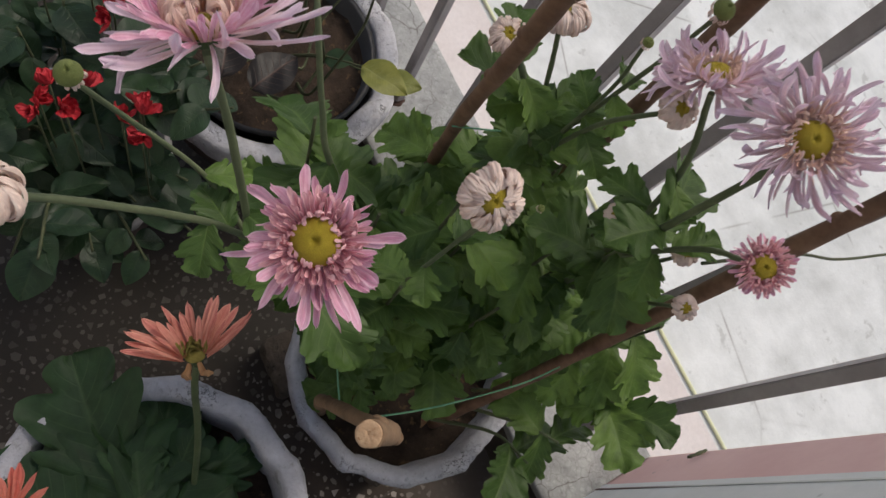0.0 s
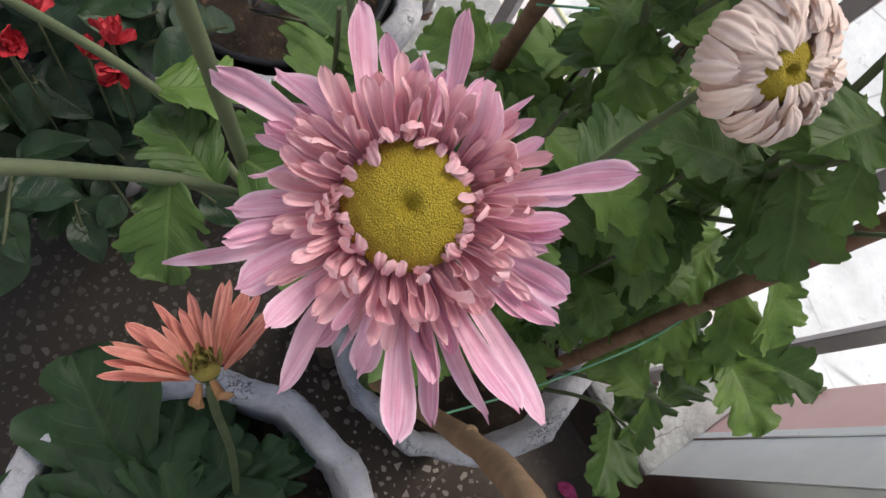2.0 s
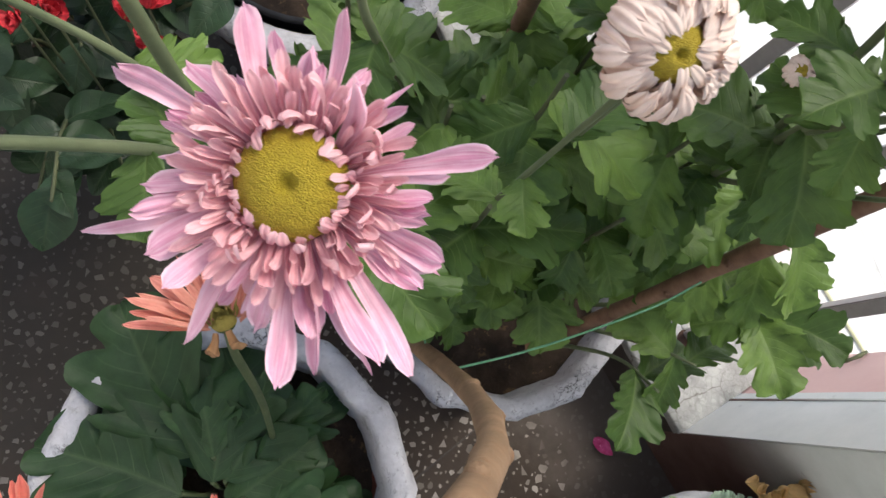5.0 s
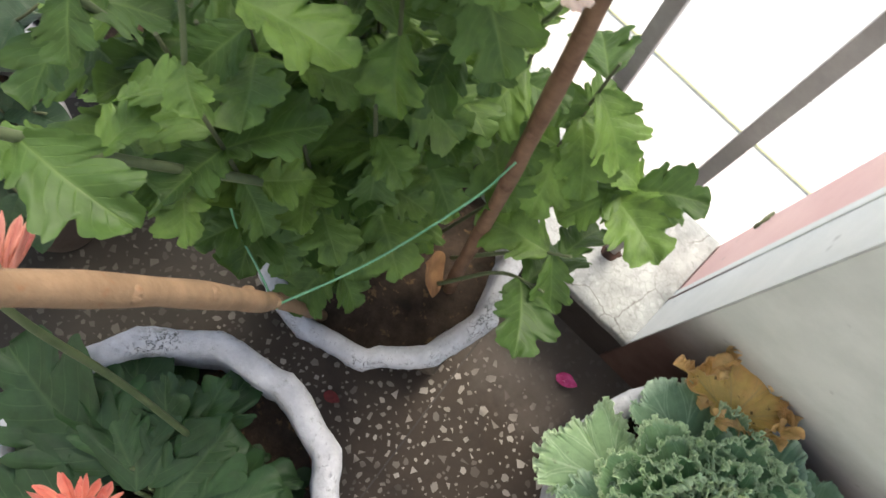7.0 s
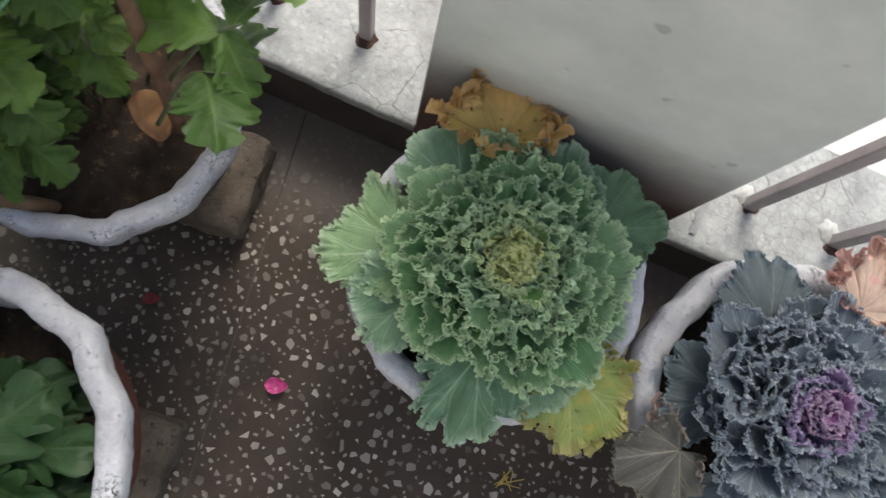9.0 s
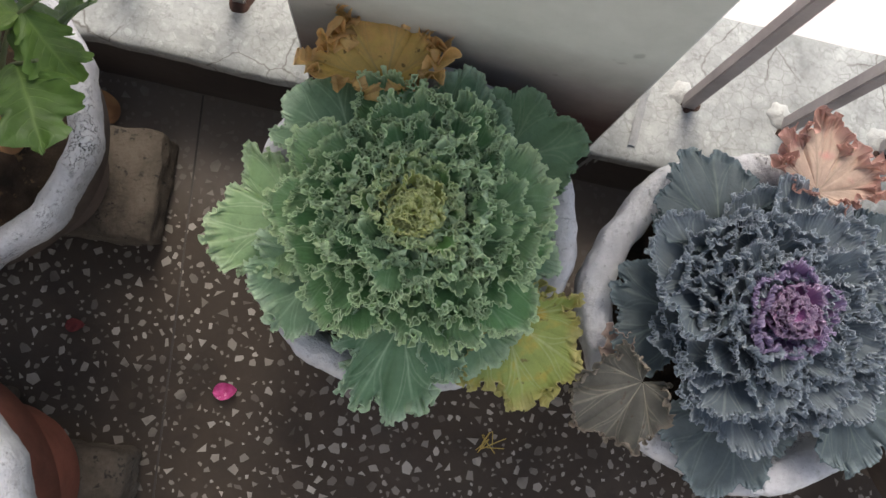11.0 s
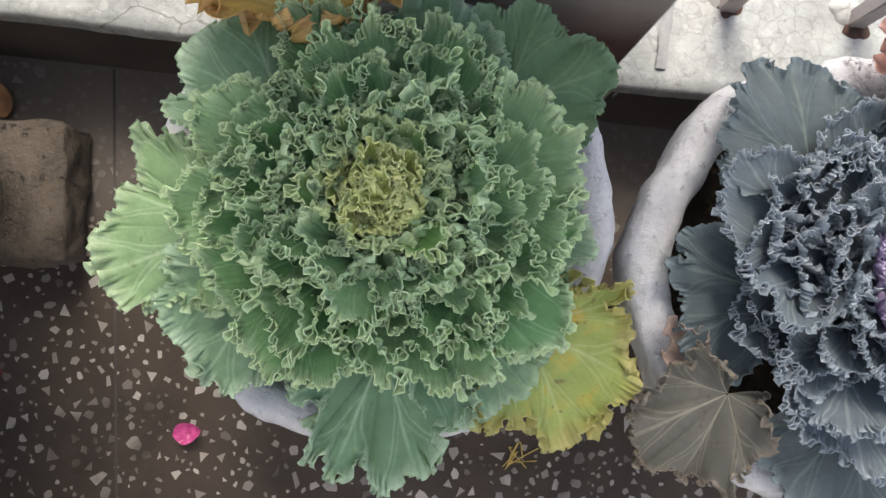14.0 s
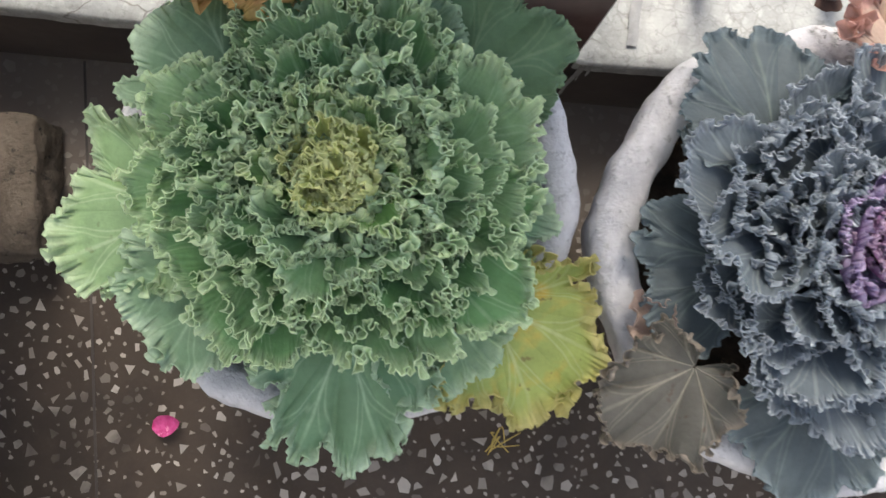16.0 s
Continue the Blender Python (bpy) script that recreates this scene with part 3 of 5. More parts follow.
# railing bars, square tube, standing on the ledge
rail_y = 0.258
for xs, name in (([-0.267 - 0.129 * k for k in range(13)], "railing"), ([0.300 + 0.129 * k for k in range(10)], "railing")):
    lo, hi = min(xs) - 0.08, max(xs) + 0.08
    rail = thing("railing", ((lo + hi) / 2, rail_y, LEDGE_Z), "balcony railing of upright brown-grey square steel bars", "railing", "railings of the balcony")
    bar_mesh = None
    for x in xs:
        if bar_mesh is None:
            bar_mesh = bpy.data.meshes.new("bar")
            bm = box(bmesh.new(), -0.0084, 0.0084, -0.0084, 0.0084, -0.006, 1.0, 0.0014)
            bm.to_mesh(bar_mesh)
            bm.free()
        b = part("bar", bar_mesh, M["bar"], rail, m=Matrix.Translation((x - (lo + hi) / 2, 0, 0)))
        part("rust_stain", patch("rust_stain", 0.0145, 0.0012, x * 31), M["rust"], b, "dark rust at the foot", Matrix.Translation((0.002, -0.004, 0.0012)))
        part("cement_patch", patch("cement_patch", 0.017, 0.006, x * 57), M["cement"], b, "lumpy white cement", Matrix.Translation((-0.010, 0.010, -0.001)))
    part("handrail", box(bmesh.new(), lo - (lo + hi) / 2, hi - (lo + hi) / 2, -0.022, 0.022, 1.0, 1.025, 0.002), M["bar"], rail)


# ---- pots ----
def pot(at, radius, height, label, seed, lobes=12, rim=0.028, soil_drop=0.055, group="white-rimmed cement pots", side="pot_side", amp=0.02, paint="white_rim", facets=None):
    """A cement pot with a thick scalloped white rim; at is the middle of its foot."""
    root = thing("flower_pot", at, label, "flower pot", group)
    rng = random.Random(seed)
    ph = rng.random() * 6.28
    n = 200

    def ring(r, z, lob, wig=0.0):
        out = []
        for k in range(n):
            t = 2 * math.pi * k / n
            w = 1 + lob * (abs(math.cos(lobes / 2 * t + ph)) ** 0.8 - 0.6) + wig * noise.noise(Vector((math.cos(t) * 4, math.sin(t) * 4, z * 9 + seed)))
            if facets and lob:
                w = 1 + lob / amp * (math.cos(math.pi / facets[0]) / math.cos((t - facets[1]) % (2 * math.pi / facets[0]) - math.pi / facets[0]) - 1) + wig * noise.noise(Vector((math.cos(t) * 4, math.sin(t) * 4, z * 9 + seed)))
            rough = 1 + (0.010 * noise.noise(Vector((math.cos(t) * r * 110, math.sin(t) * r * 110, z * 110 + seed))) if wig > 0.02 else 0)
            w *= rough
            out.append((r * w * math.cos(t), r * w * math.sin(t), z + 0.25 * wig * r * noise.noise(Vector((math.cos(t) * 3, math.sin(t) * 3, seed + 5)))))
        return out

    R, H = radius, height
    body = [ring(0.012, 0.0, 0), ring(R * 0.50, 0.0, 0), ring(R * 0.52, H * 0.03, 0, 0.01), ring(R * 0.60, H * 0.35, 0, 0.01), ring(R * 0.72, H * 0.65, amp * 0.3, 0.01), ring(R * 0.86, H * 0.80, amp * 0.3, 0.01),
            ring(R * 0.93, H - 0.045, amp * 0.6, 0.01), ring(R * 0.88, H - 0.06, amp * 0.5), ring(R * 0.86, H * 0.62, 0), ring(R * 0.45, H * 0.60, 0), ring(0.01, H * 0.60, 0)]
    part("body", grid_mesh("body", body, wrap=True), M[side], root)
    t = rim
    prof = [(R * 0.935, H - 0.052), (R - 0.004, H - 0.046), (R - 0.0005, H - 0.026), (R, H - 0.010), (R - 0.003, H - 0.002), (R - 0.009, H + 0.001), (R - t * 0.6, H), (R - t + 0.003, H - 0.003),
            (R - t - 0.001, H - 0.009), (R - t - 0.003, H - 0.03), (R - t - 0.008, H - 0.07)]
    part("rim", grid_mesh("rim", [ring(r, z, amp, 0.025) for r, z in prof], wrap=True), M[paint], root, "flaking white-painted rim" if paint == "white_rim" else "bare grey cement rim")
    zs = H - soil_drop
    rows = []
    for k in range(12):
        r = (R - t - 0.004) * (1 - k / 11) + 0.001
        rows.append([(r * math.cos(a), r * math.sin(a), zs + 0.012 * noise.noise(Vector((r * math.cos(a) * 22, r * math.sin(a) * 22, seed))) + 0.004 * noise.noise(Vector((r * math.cos(a) * 90, r * math.sin(a) * 90, seed))))
                     for a in (2 * math.pi * j / 60 for j in range(60))])
    part("soil", grid_mesh("soil", rows, wrap=True), M["soil"], root, "dark crumbly potting soil")
    return root


def brick(at, size, turn, label, seed):
    bm = bmesh.new()
    bmesh.ops.create_cube(bm, size=2)
    bmesh.ops.subdivide_edges(bm, edges=bm.edges[:], cuts=19, use_grid_fill=True)
    half = Vector(size) / 2
    for v in bm.verts:
        p = Vector((v.co.x * half.x, v.co.y * half.y, v.co.z * half.z))
        core = Vector([max(-h + 0.012, min(h - 0.012, c)) for c, h in zip(p, half)])
        out = p - core
        if out.length > 1e-6:
            p = core + out.normalized() * 0.012
        p += p.normalized() * (noise.noise(p * 45 + Vector((seed, 0, 0))) * 0.0055 + noise.noise(p * 140 + Vector((seed, 3, 0))) * 0.0034)
        v.co = (p.x, p.y, max(0.0, p.z + half.z))
    smooth(bm)
    return tagged(part("brick", bm, M["brick"], None, "", pose(*at, 0, 0, turn)), label, "brick", "loose bricks under the pots")


POT_A, POT_B, POT_C, POT_D, POT_E, POT_F, POT_G = (-0.471, 0.003), (-0.415, -0.368), (-0.905, -0.278), (-0.975, 0.030), (-0.003, 0.001), (0.340, -0.015), (0.675, -0.06)
BRICK_H = 0.070
pot((*POT_A, BRICK_H), 0.163, 0.268, "white-rimmed cement pot holding the pink chrysanthemum, on bricks", 3, 11, 0.024, facets=(12, radians(-26)))
pot((*POT_B, BRICK_H), 0.181, 0.345, "large white-rimmed terracotta-sided pot holding gerberas, on bricks", 5, 10, 0.026, 0.085, side="terracotta", facets=(13, radians(91)))
pot((*POT_C, 0), 0.122, 0.330, "grey-rimmed cement pot holding a red-flowered shrub", 7, 9, 0.016, paint="grey_rim")
pot((*POT_D, 0), 0.190, 0.330, "white-rimmed cement pot with a black nursery pot inside", 9, 9, 0.034, 0.09)
pot((*POT_E, 0), 0.160, 0.337, "white-rimmed cement pot holding the green ornamental kale", 11, 12, 0.026)
pot((*POT_F, 0), 0.168, 0.325, "white-rimmed cement pot holding the purple ornamental kale", 13, 7, 0.032, 0.06, amp=0.035)
pot((*POT_G, 0), 0.165, 0.325, "white-rimmed cement pot at the end of the row", 15, 9, 0.03)
brick((-0.437, 0.010, 0), (0.215, 0.145, BRICK_H), 6, "rough grey-brown brick under the chrysanthemum pot", 2)
brick((-0.560, -0.02, 0), (0.10, 0.21, BRICK_H), -4, "rough grey-brown brick under the chrysanthemum pot", 4)
brick((-0.375, -0.372, 0), (0.20, 0.115, BRICK_H), 4, "rough grey-brown brick under the gerbera pot", 6)
brick((-0.49, -0.372, 0), (0.02 + 0.07, 0.21, BRICK_H), 2, "rough grey-brown brick under the gerbera pot", 8)


# ---- kale ----
def sheets(name, grids):
    """One mesh from several grids of points; each grid: (rows, wrap, u of each column, v of each row)."""
    verts, faces, uv = [], [], []
    for rows, wrap, us, vs in grids:
        o, nc = len(verts), len(rows[0])
        verts += [p for r in rows for p in r]
        for i in range(len(rows) - 1):
            for j in range(nc if wrap else nc - 1):
                k = (j + 1) % nc
                faces.append((o + i * nc + j, o + i * nc + k, o + (i + 1) * nc + k, o + (i + 1) * nc + j))
                uv += [us[j], vs[i], us[j + 1], vs[i], us[j + 1], vs[i + 1], us[j], vs[i + 1]]
    mesh = bpy.data.meshes.new(name)
    mesh.from_pydata(verts, [], faces)
    mesh.polygons.foreach_set("use_smooth", [True] * len(faces))
    mesh.uv_layers.new(name="UVMap").data.foreach_set("uv", uv)
    return mesh


def wander(x, rng, octaves=3):
    """A smooth random wave between about -1 and 1."""
    return sum(np.sin(x * (0.6 + 0.55 * k + 0.3 * rng.random()) + rng.uniform(0, 6.28)) for k in range(octaves)) / octaves ** 0.7


def ruffled_leaf(name, length, seed, band=0.011, bend=85.0, folds=(0.0090, 0.0036), curls=(0.0040, 0.0016), narrow=1.05, cup=0.26, lobe=0.05, pleat=0.03, sag=0.10, notches=(), holes=(), lim=2.25, step=0.00031):
    """A fan-shaped leaf, its stalk end at the origin, its tip along +y, its face up. Its margin, a band of that width, is bent
    upwards and ruffled in two sizes of folds: their lengths along the edge, and how far they swing."""
    rng = random.Random(seed)
    L = length
    n = int(3.3 * L / step)
    phi = np.linspace(-lim, lim, n)
    fade = np.clip((lim - np.abs(phi)) / 0.5, 0.0, 1.0) ** 0.7
    R = L * (0.56 + 0.44 * np.cos(phi) + lobe * np.sin(5 * phi + rng.uniform(0, 6.28)) + lobe * 0.6 * np.sin(8 * phi + rng.uniform(0, 6.28)) + lobe * 0.5 * wander(phi * 9, rng))
    for at, depth, width in notches:
        R *= 1 - depth * np.exp(-((phi - at) / width) ** 2)
    R = np.maximum(R - 0.55 * band * fade, 0.15 * L)
    sn, cs = np.sin(phi), np.cos(phi)
    ribs = 0.6 * np.abs(np.sin(5.5 * phi + rng.uniform(-0.4, 0.4))) ** 0.7 - 0.35 + 0.4 * wander(phi * 5, rng)
    lean = wander(phi * 3, rng)

    def blade(rho):
        z = pleat * L * rho * (0.3 + rho) * ribs + cup * L * rho ** 2 * (0.35 + 0.65 * np.abs(sn)) - sag * L * rho ** 2 * np.maximum(cs, 0) + 0.02 * L * rho ** 2 * lean
        return np.stack([R * rho * sn * narrow, R * rho * cs, z], -1)

    rhos = [0.02, 0.20, 0.40, 0.60, 0.80, 1.0]
    rows = [blade(r) for r in rhos]
    vs = [0.8 * r for r in rhos]
    out = rows[-1] - rows[-2]
    out /= np.linalg.norm(out, axis=-1, keepdims=True) + 1e-9
    along = np.stack([cs, -sn, 0 * phi], -1)
    up = np.cross(along, out)
    up *= np.sign(up[:, 2:] + 1e-9)
    arc = np.concatenate([[0], np.cumsum(np.hypot(*np.diff(rows[-1][:, :2], axis=0).T))])
    w1 = 2 * np.pi * arc / folds[0] + 1.7 * wander(arc / folds[0] * 1.1, rng)
    w2 = 2 * np.pi * arc / folds[1] + 1.9 * wander(arc / folds[1] * 1.1, rng)
    big = curls[0] * fade * np.clip(0.9 + 0.9 * wander(arc / folds[0] * 0.9, rng), 0.1, 2.2)
    small = curls[1] * fade * np.clip(0.8 + 0.8 * wander(arc / folds[1] * 0.9, rng), 0.05, 2.0)
    width = band * (0.35 + 0.65 * fade) * np.clip(1.0 + 0.38 * wander(arc / folds[0] * 1.2, rng), 0.45, 1.7)
    rise = np.radians(bend) * np.clip(0.85 + 0.5 * wander(arc / folds[0] * 0.8, rng), -0.2, 1.5)
    here, steps = rows[-1].copy(), 6
    sheet = []
    for k in range(1, steps + 1):
        s = k / steps
        a = (rise * s ** 0.8)[:, None]
        here = here + (out * np.cos(a) + up * np.sin(a)) * (width / steps)[:, None]
        side = up * np.cos(a) - out * np.sin(a)
        sheet.append(here + side * (big * s ** 0.9 * np.sin(w1))[:, None] + along * (-0.40 * big * s * np.sin(2 * w1 + 0.4))[:, None])
        vs.append(0.8 + 0.2 * s)
    sheet = np.array(sheet)
    face = np.cross(np.gradient(sheet, axis=1), np.gradient(sheet, axis=0))
    face /= np.linalg.norm(face, axis=-1, keepdims=True) + 1e-12
    grow = (np.arange(1, steps + 1) / steps)[:, None, None]
    sheet += face * (small * np.sin(w2))[None, :, None] * grow ** 0.9 - along[None] * (0.50 * small * np.sin(2 * w2))[None, :, None] * grow ** 1.2
    # a fine crimp, strongest at the edge
    crimp = np.convolve([rng.gauss(0, 1) for _ in range(n)], [0.5, 0.8, 0.5], "same")
    sheet += face * (0.28 * small * crimp)[None, :, None] * grow ** 2 + up[None] * (0.34 * small * np.convolve([rng.gauss(0, 1) for _ in range(n)], [0.5, 0.8, 0.5], "same"))[None, :, None] * grow ** 3
    # blunt teeth of uneven length
    tooth = np.clip(wander(arc / 0.0011, rng), -1.0, 1.2) * 0.0011 * fade
    sheet += (sheet[-1] - sheet[-3])[None] / (np.linalg.norm(sheet[-1] - sheet[-3], axis=-1)[None, :, None] + 1e-9) * tooth[None, :, None] * grow ** 4
    # the edge is thickened into a narrow pale lip
    lip = face[-1] * 0.00030
    every = np.concatenate([np.array(rows), sheet, [sheet[-1] - lip + up * 0.0002, sheet[-1] + lip + up * 0.0002]])
    vs[-1] = 0.968
    vs += [1.0, 1.0]
    us = list((phi + lim) / (2 * lim)) + [1.0]
    mesh = sheets(name, [([[tuple(p) for p in r] for r in every.tolist()], False, us, vs)])
    if holes:
        bm = bmesh.new()
        bm.from_mesh(mesh)
        gone = [f for f in bm.faces if any((f.calc_center_median().xy - Vector((hx, hy)) * L).length < hr * L for hx, hy, hr in holes)]
        bmesh.ops.delete(bm, geom=gone, context="FACES")
        bm.to_mesh(mesh)
        bm.free()
    return mesh


def lay(plant, mesh, mat, x, y, z, turn, tilt, roll=0.0, label="", size=1.0):
    """A leaf at a place over the pot's middle; turn: degrees of its tip from +x; tilt: how far the tip rises."""
    m = Matrix.Translation((x, y, z)) @ Matrix.Rotation(radians(turn - 90), 4, "Z") @ Matrix.Rotation(radians(tilt), 4, "X") @ Matrix.Rotation(radians(roll), 4, "Y") @ Matrix.Scale(size, 4)
    ob = part("leaf", mesh, None, plant, label, m)
    if not ob.data.materials:
        ob.data.materials.append(mat)
    return ob


# rings of a rosette, from the heart outwards: leaves, reach of their tips, length, rise of the tip, drop under the top, band, kind
RINGS = [(4, 0.009, 0.016, 34, 0.000, 0.0080, 0), (5, 0.017, 0.020, 40, 0.003, 0.0090, 0), (6, 0.028, 0.026, 56, 0.005, 0.0110, 0), (6, 0.043, 0.040, 50, 0.010, 0.0135, 1),
         (6, 0.062, 0.056, 36, 0.018, 0.0150, 2), (7, 0.081, 0.064, 29, 0.028, 0.0155, 2), (8, 0.101, 0.070, 20, 0.040, 0.0150, 2), (8, 0.119, 0.074, 11, 0.052, 0.0140, 2)]


def kale(at, soil, label, mats, seed, top=0.425, fine=1.0, wide=1.0):
    plant = thing("ornamental_kale", (*at, soil), label, "ornamental kale", "ornamental kale plants")
    rng = random.Random(seed)
    part("stalk", tube("stalk", [(0, 0, 0), (0.003, 0, 0.04), (0, 0.002, top - soil - 0.03)], [0.012, 0.013, 0.011]), M["stem"], plant)
    turn0 = 0.0
    for ring, (count, reach, length, tilt, drop, band, kind) in enumerate(RINGS):
        kinds = []
        for q in range(4):
            mesh = ruffled_leaf("leaf", length, seed * 90 + ring * 8 + q, band * fine * (0.75, 0.9, 1.05, 0.65)[q], (60, 38, 75, 30)[q], ((0.0034, 0.0040, 0.0043)[kind] * fine, (0.0013, 0.0015, 0.0016)[kind] * fine),
                                ((0.0019, 0.0028, 0.0032)[kind] * fine, (0.0010, 0.0012, 0.0013)[kind] * fine), 1.0 + 0.1 * (q % 2), 0.42, 0.08)
            mesh.materials.append(mats[kind])
            kinds.append(mesh)
        turn0 += 137.5
        for i in range(count):
            turn = turn0 + 360 * (i + rng.uniform(-0.22, 0.22)) / count
            lift = tilt + rng.uniform(-8, 8)
            size = rng.uniform(0.88, 1.12)
            d = (reach * wide + rng.uniform(-0.008, 0.008) * min(1, reach / 0.05)) - length * size * math.cos(radians(lift))
            z = top - drop - length * size * math.sin(radians(lift)) + rng.uniform(-0.005, 0.005)
            lay(plant, kinds[(i + rng.randrange(2)) % 4], None, d * math.cos(radians(turn)), d * math.sin(radians(turn)), z - soil, turn, lift, rng.uniform(-12, 12), "", size)
    return plant


def flat_leaf(plant, soil, x, y, z, turn, tilt, length, mat, seed, frill=0.55, label="", narrow=1.08, roll=0.0, holes=(), notches=None, crumple=1.0):
    """A large outer leaf: scalloped, with coarser curls."""
    rng = random.Random(seed)
    if notches is None:
        notches = [(rng.uniform(-2.0, 2.0), rng.uniform(0.06, 0.18), rng.uniform(0.04, 0.10)) for _ in range(5)]
    mesh = ruffled_leaf("leaf", length, seed, 0.0120 * frill + 0.002, 50 * crumple, (0.0150, 0.0046), (0.0036 * frill * crumple, 0.0020 * frill * crumple), narrow, 0.14, 0.075, 0.045 * crumple, 0.24, notches, holes, 2.5)
    mesh.materials.append(mat)
    # the leaf's stalk end lies a little inside the place given
    dx, dy = math.cos(radians(turn)), math.sin(radians(turn))
    return lay(plant, mesh, mat, x - 0.020 * dx, y - 0.020 * dy, z - soil, turn, tilt + 4, roll, label, 1.0)


soilE, soilF = 0.282, 0.265
green = kale((POT_E[0], POT_E[1]), soilE, "green ornamental kale with tightly frilled leaves and a yellow-green heart", (M["kale_green_heart"], M["kale_green_mid"], M["kale_green"]), 1, wide=1.05)
flat_leaf(green, soilE, -0.122, -0.026, 0.352, 186, -2, 0.076, M["kale_light"], 101, 1.0, "light green drooping leaf with bitten edges", notches=[(-0.75, 0.16, 0.05), (0.45, 0.20, 0.06), (0.95, 0.15, 0.05), (-1.3, 0.12, 0.05)])
flat_leaf(green, soilE, 0.010, -0.112, 0.361, 272, -3, 0.082, M["kale_green_flat"], 102, 0.9, narrow=0.92, crumple=1.4)
flat_leaf(green, soilE, 0.060, -0.080, 0.360, 300, 2, 0.068, M["kale_green_flat"], 103, 0.9)
flat_leaf(green, soilE, 0.082, 0.088, 0.352, 50, 6, 0.076, M["kale_dark"], 104, 0.6)
flat_leaf(green, soilE, -0.086, 0.070, 0.360, 140, 4, 0.070, M["kale_green_flat"], 105, 0.8)
flat_leaf(green, soilE, -0.085, -0.070, 0.356, 222, 2, 0.066, M["kale_green_flat"], 106, 0.9)
flat_leaf(green, soilE, 0.020, 0.095, 0.362, 86, 6, 0.066, M["kale_green_flat"], 109, 0.9)
flat_leaf(green, soilE, 0.092, -0.010, 0.358, 352, 4, 0.060, M["kale_green_flat"], 110, 0.9)
flat_leaf(green, soilE, 0.118, -0.082, 0.343, 318, -5, 0.080, M["kale_yellow"], 107, 0.9, "yellowing leaf, orange at the edge", crumple=1.5)
flat_leaf(green, soilE, -0.060, 0.136, 0.366, 112, 14, 0.074, M["kale_orange"], 108, 1.1, "withered orange leaf with dark spots", crumple=2.8)
purple = kale((POT_F[0], POT_F[1]), soilF, "purple-hearted ornamental kale with blue-green frilled leaves", (M["kale_purple_heart"], M["kale_purple_mid"], M["kale_purple"]), 2, top=0.41, fine=0.80, wide=1.04)
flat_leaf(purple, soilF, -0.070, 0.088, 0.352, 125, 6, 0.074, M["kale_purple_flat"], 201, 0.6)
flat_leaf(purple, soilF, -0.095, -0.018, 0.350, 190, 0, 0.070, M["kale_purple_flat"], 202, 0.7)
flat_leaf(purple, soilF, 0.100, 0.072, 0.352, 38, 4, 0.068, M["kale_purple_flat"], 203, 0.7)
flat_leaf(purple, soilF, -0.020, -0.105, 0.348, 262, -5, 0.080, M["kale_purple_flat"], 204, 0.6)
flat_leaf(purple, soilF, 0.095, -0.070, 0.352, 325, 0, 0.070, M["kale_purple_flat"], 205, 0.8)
flat_leaf(purple, soilF, -0.120, -0.098, 0.356, 228, -3, 0.070, M["kale_dead"], 206, 0.4, "dull grey-brown dying leaf", 0.92, crumple=2.6)
flat_leaf(purple, soilF, 0.034, 0.150, 0.352, 80, 10, 0.066, M["kale_salmon"], 207, 1.2, "dry salmon-pink curled leaf", notches=[(-1.1, 0.2, 0.07), (-0.62, 0.22, 0.05), (-0.2, 0.16, 0.05), (0.2, 0.24, 0.05), (0.6, 0.2, 0.06), (1.05, 0.24, 0.06)], crumple=1.5)
flat_leaf(purple, soilF, -0.142, -0.051, 0.340, 150, 10, 0.020, M["kale_dry"], 208, 0.7, "small crumpled dry leaf", crumple=1.0)


# ---- chrysanthemum ----
def lobed_leaf(name, length, seed, lobes=3.4, width=0.40, droop=0.35, fold=0.25, teeth=1.0):
    """A leaf with rounded lobes that lean forward, each cut into blunt teeth."""
    rng = random.Random(seed)
    ph = rng.random()
    ny, nx = 42, 6
    rows = []
    bend = droop * rng.uniform(0.4, 1.4)
    side = rng.uniform(-0.15, 0.15)
    for i in range(ny + 1):
        t = i / ny
        env = math.sin(math.pi * min(1, t * 0.93 + 0.05) ** 0.85) ** 0.8
        row = []
        for j in range(-nx, nx + 1):
            v = j / nx
            sgn = 0.06 if v > 0 else -0.05
            saw = abs(math.sin(math.pi * (t + sgn) * lobes + ph * 0.8)) ** 0.5
            notch = abs((t * lobes * 3.4 + ph * 3 + (0.3 if v > 0 else 0)) % 1.0 - 0.5) * 2
            tooth = 0.17 * teeth * (1 - notch ** 1.6)
            w = width * env * (0.40 + 0.56 * saw + tooth) + (0.012 if t < 0.06 else 0)
            x = v * w
            y = t + 0.26 * abs(v) ** 1.3 * env * saw
            quilt = 0.016 * math.sin(math.pi * ((t - 0.3 * abs(v)) * lobes * 2)) * math.sin(math.pi * abs(v))
            z = -bend * t * t * 0.6 + fold * abs(x) - 0.5 * bend * x * x + 0.05 * math.sin(9 * t + 3 * v + ph * 6) * abs(v) + quilt
            row.append(((x + side * t * t) * length, y * length, z * length))
        rows.append(row)
    return grid_mesh(name, rows, uvs=lambda i, j: (j / (2 * nx), i / ny))


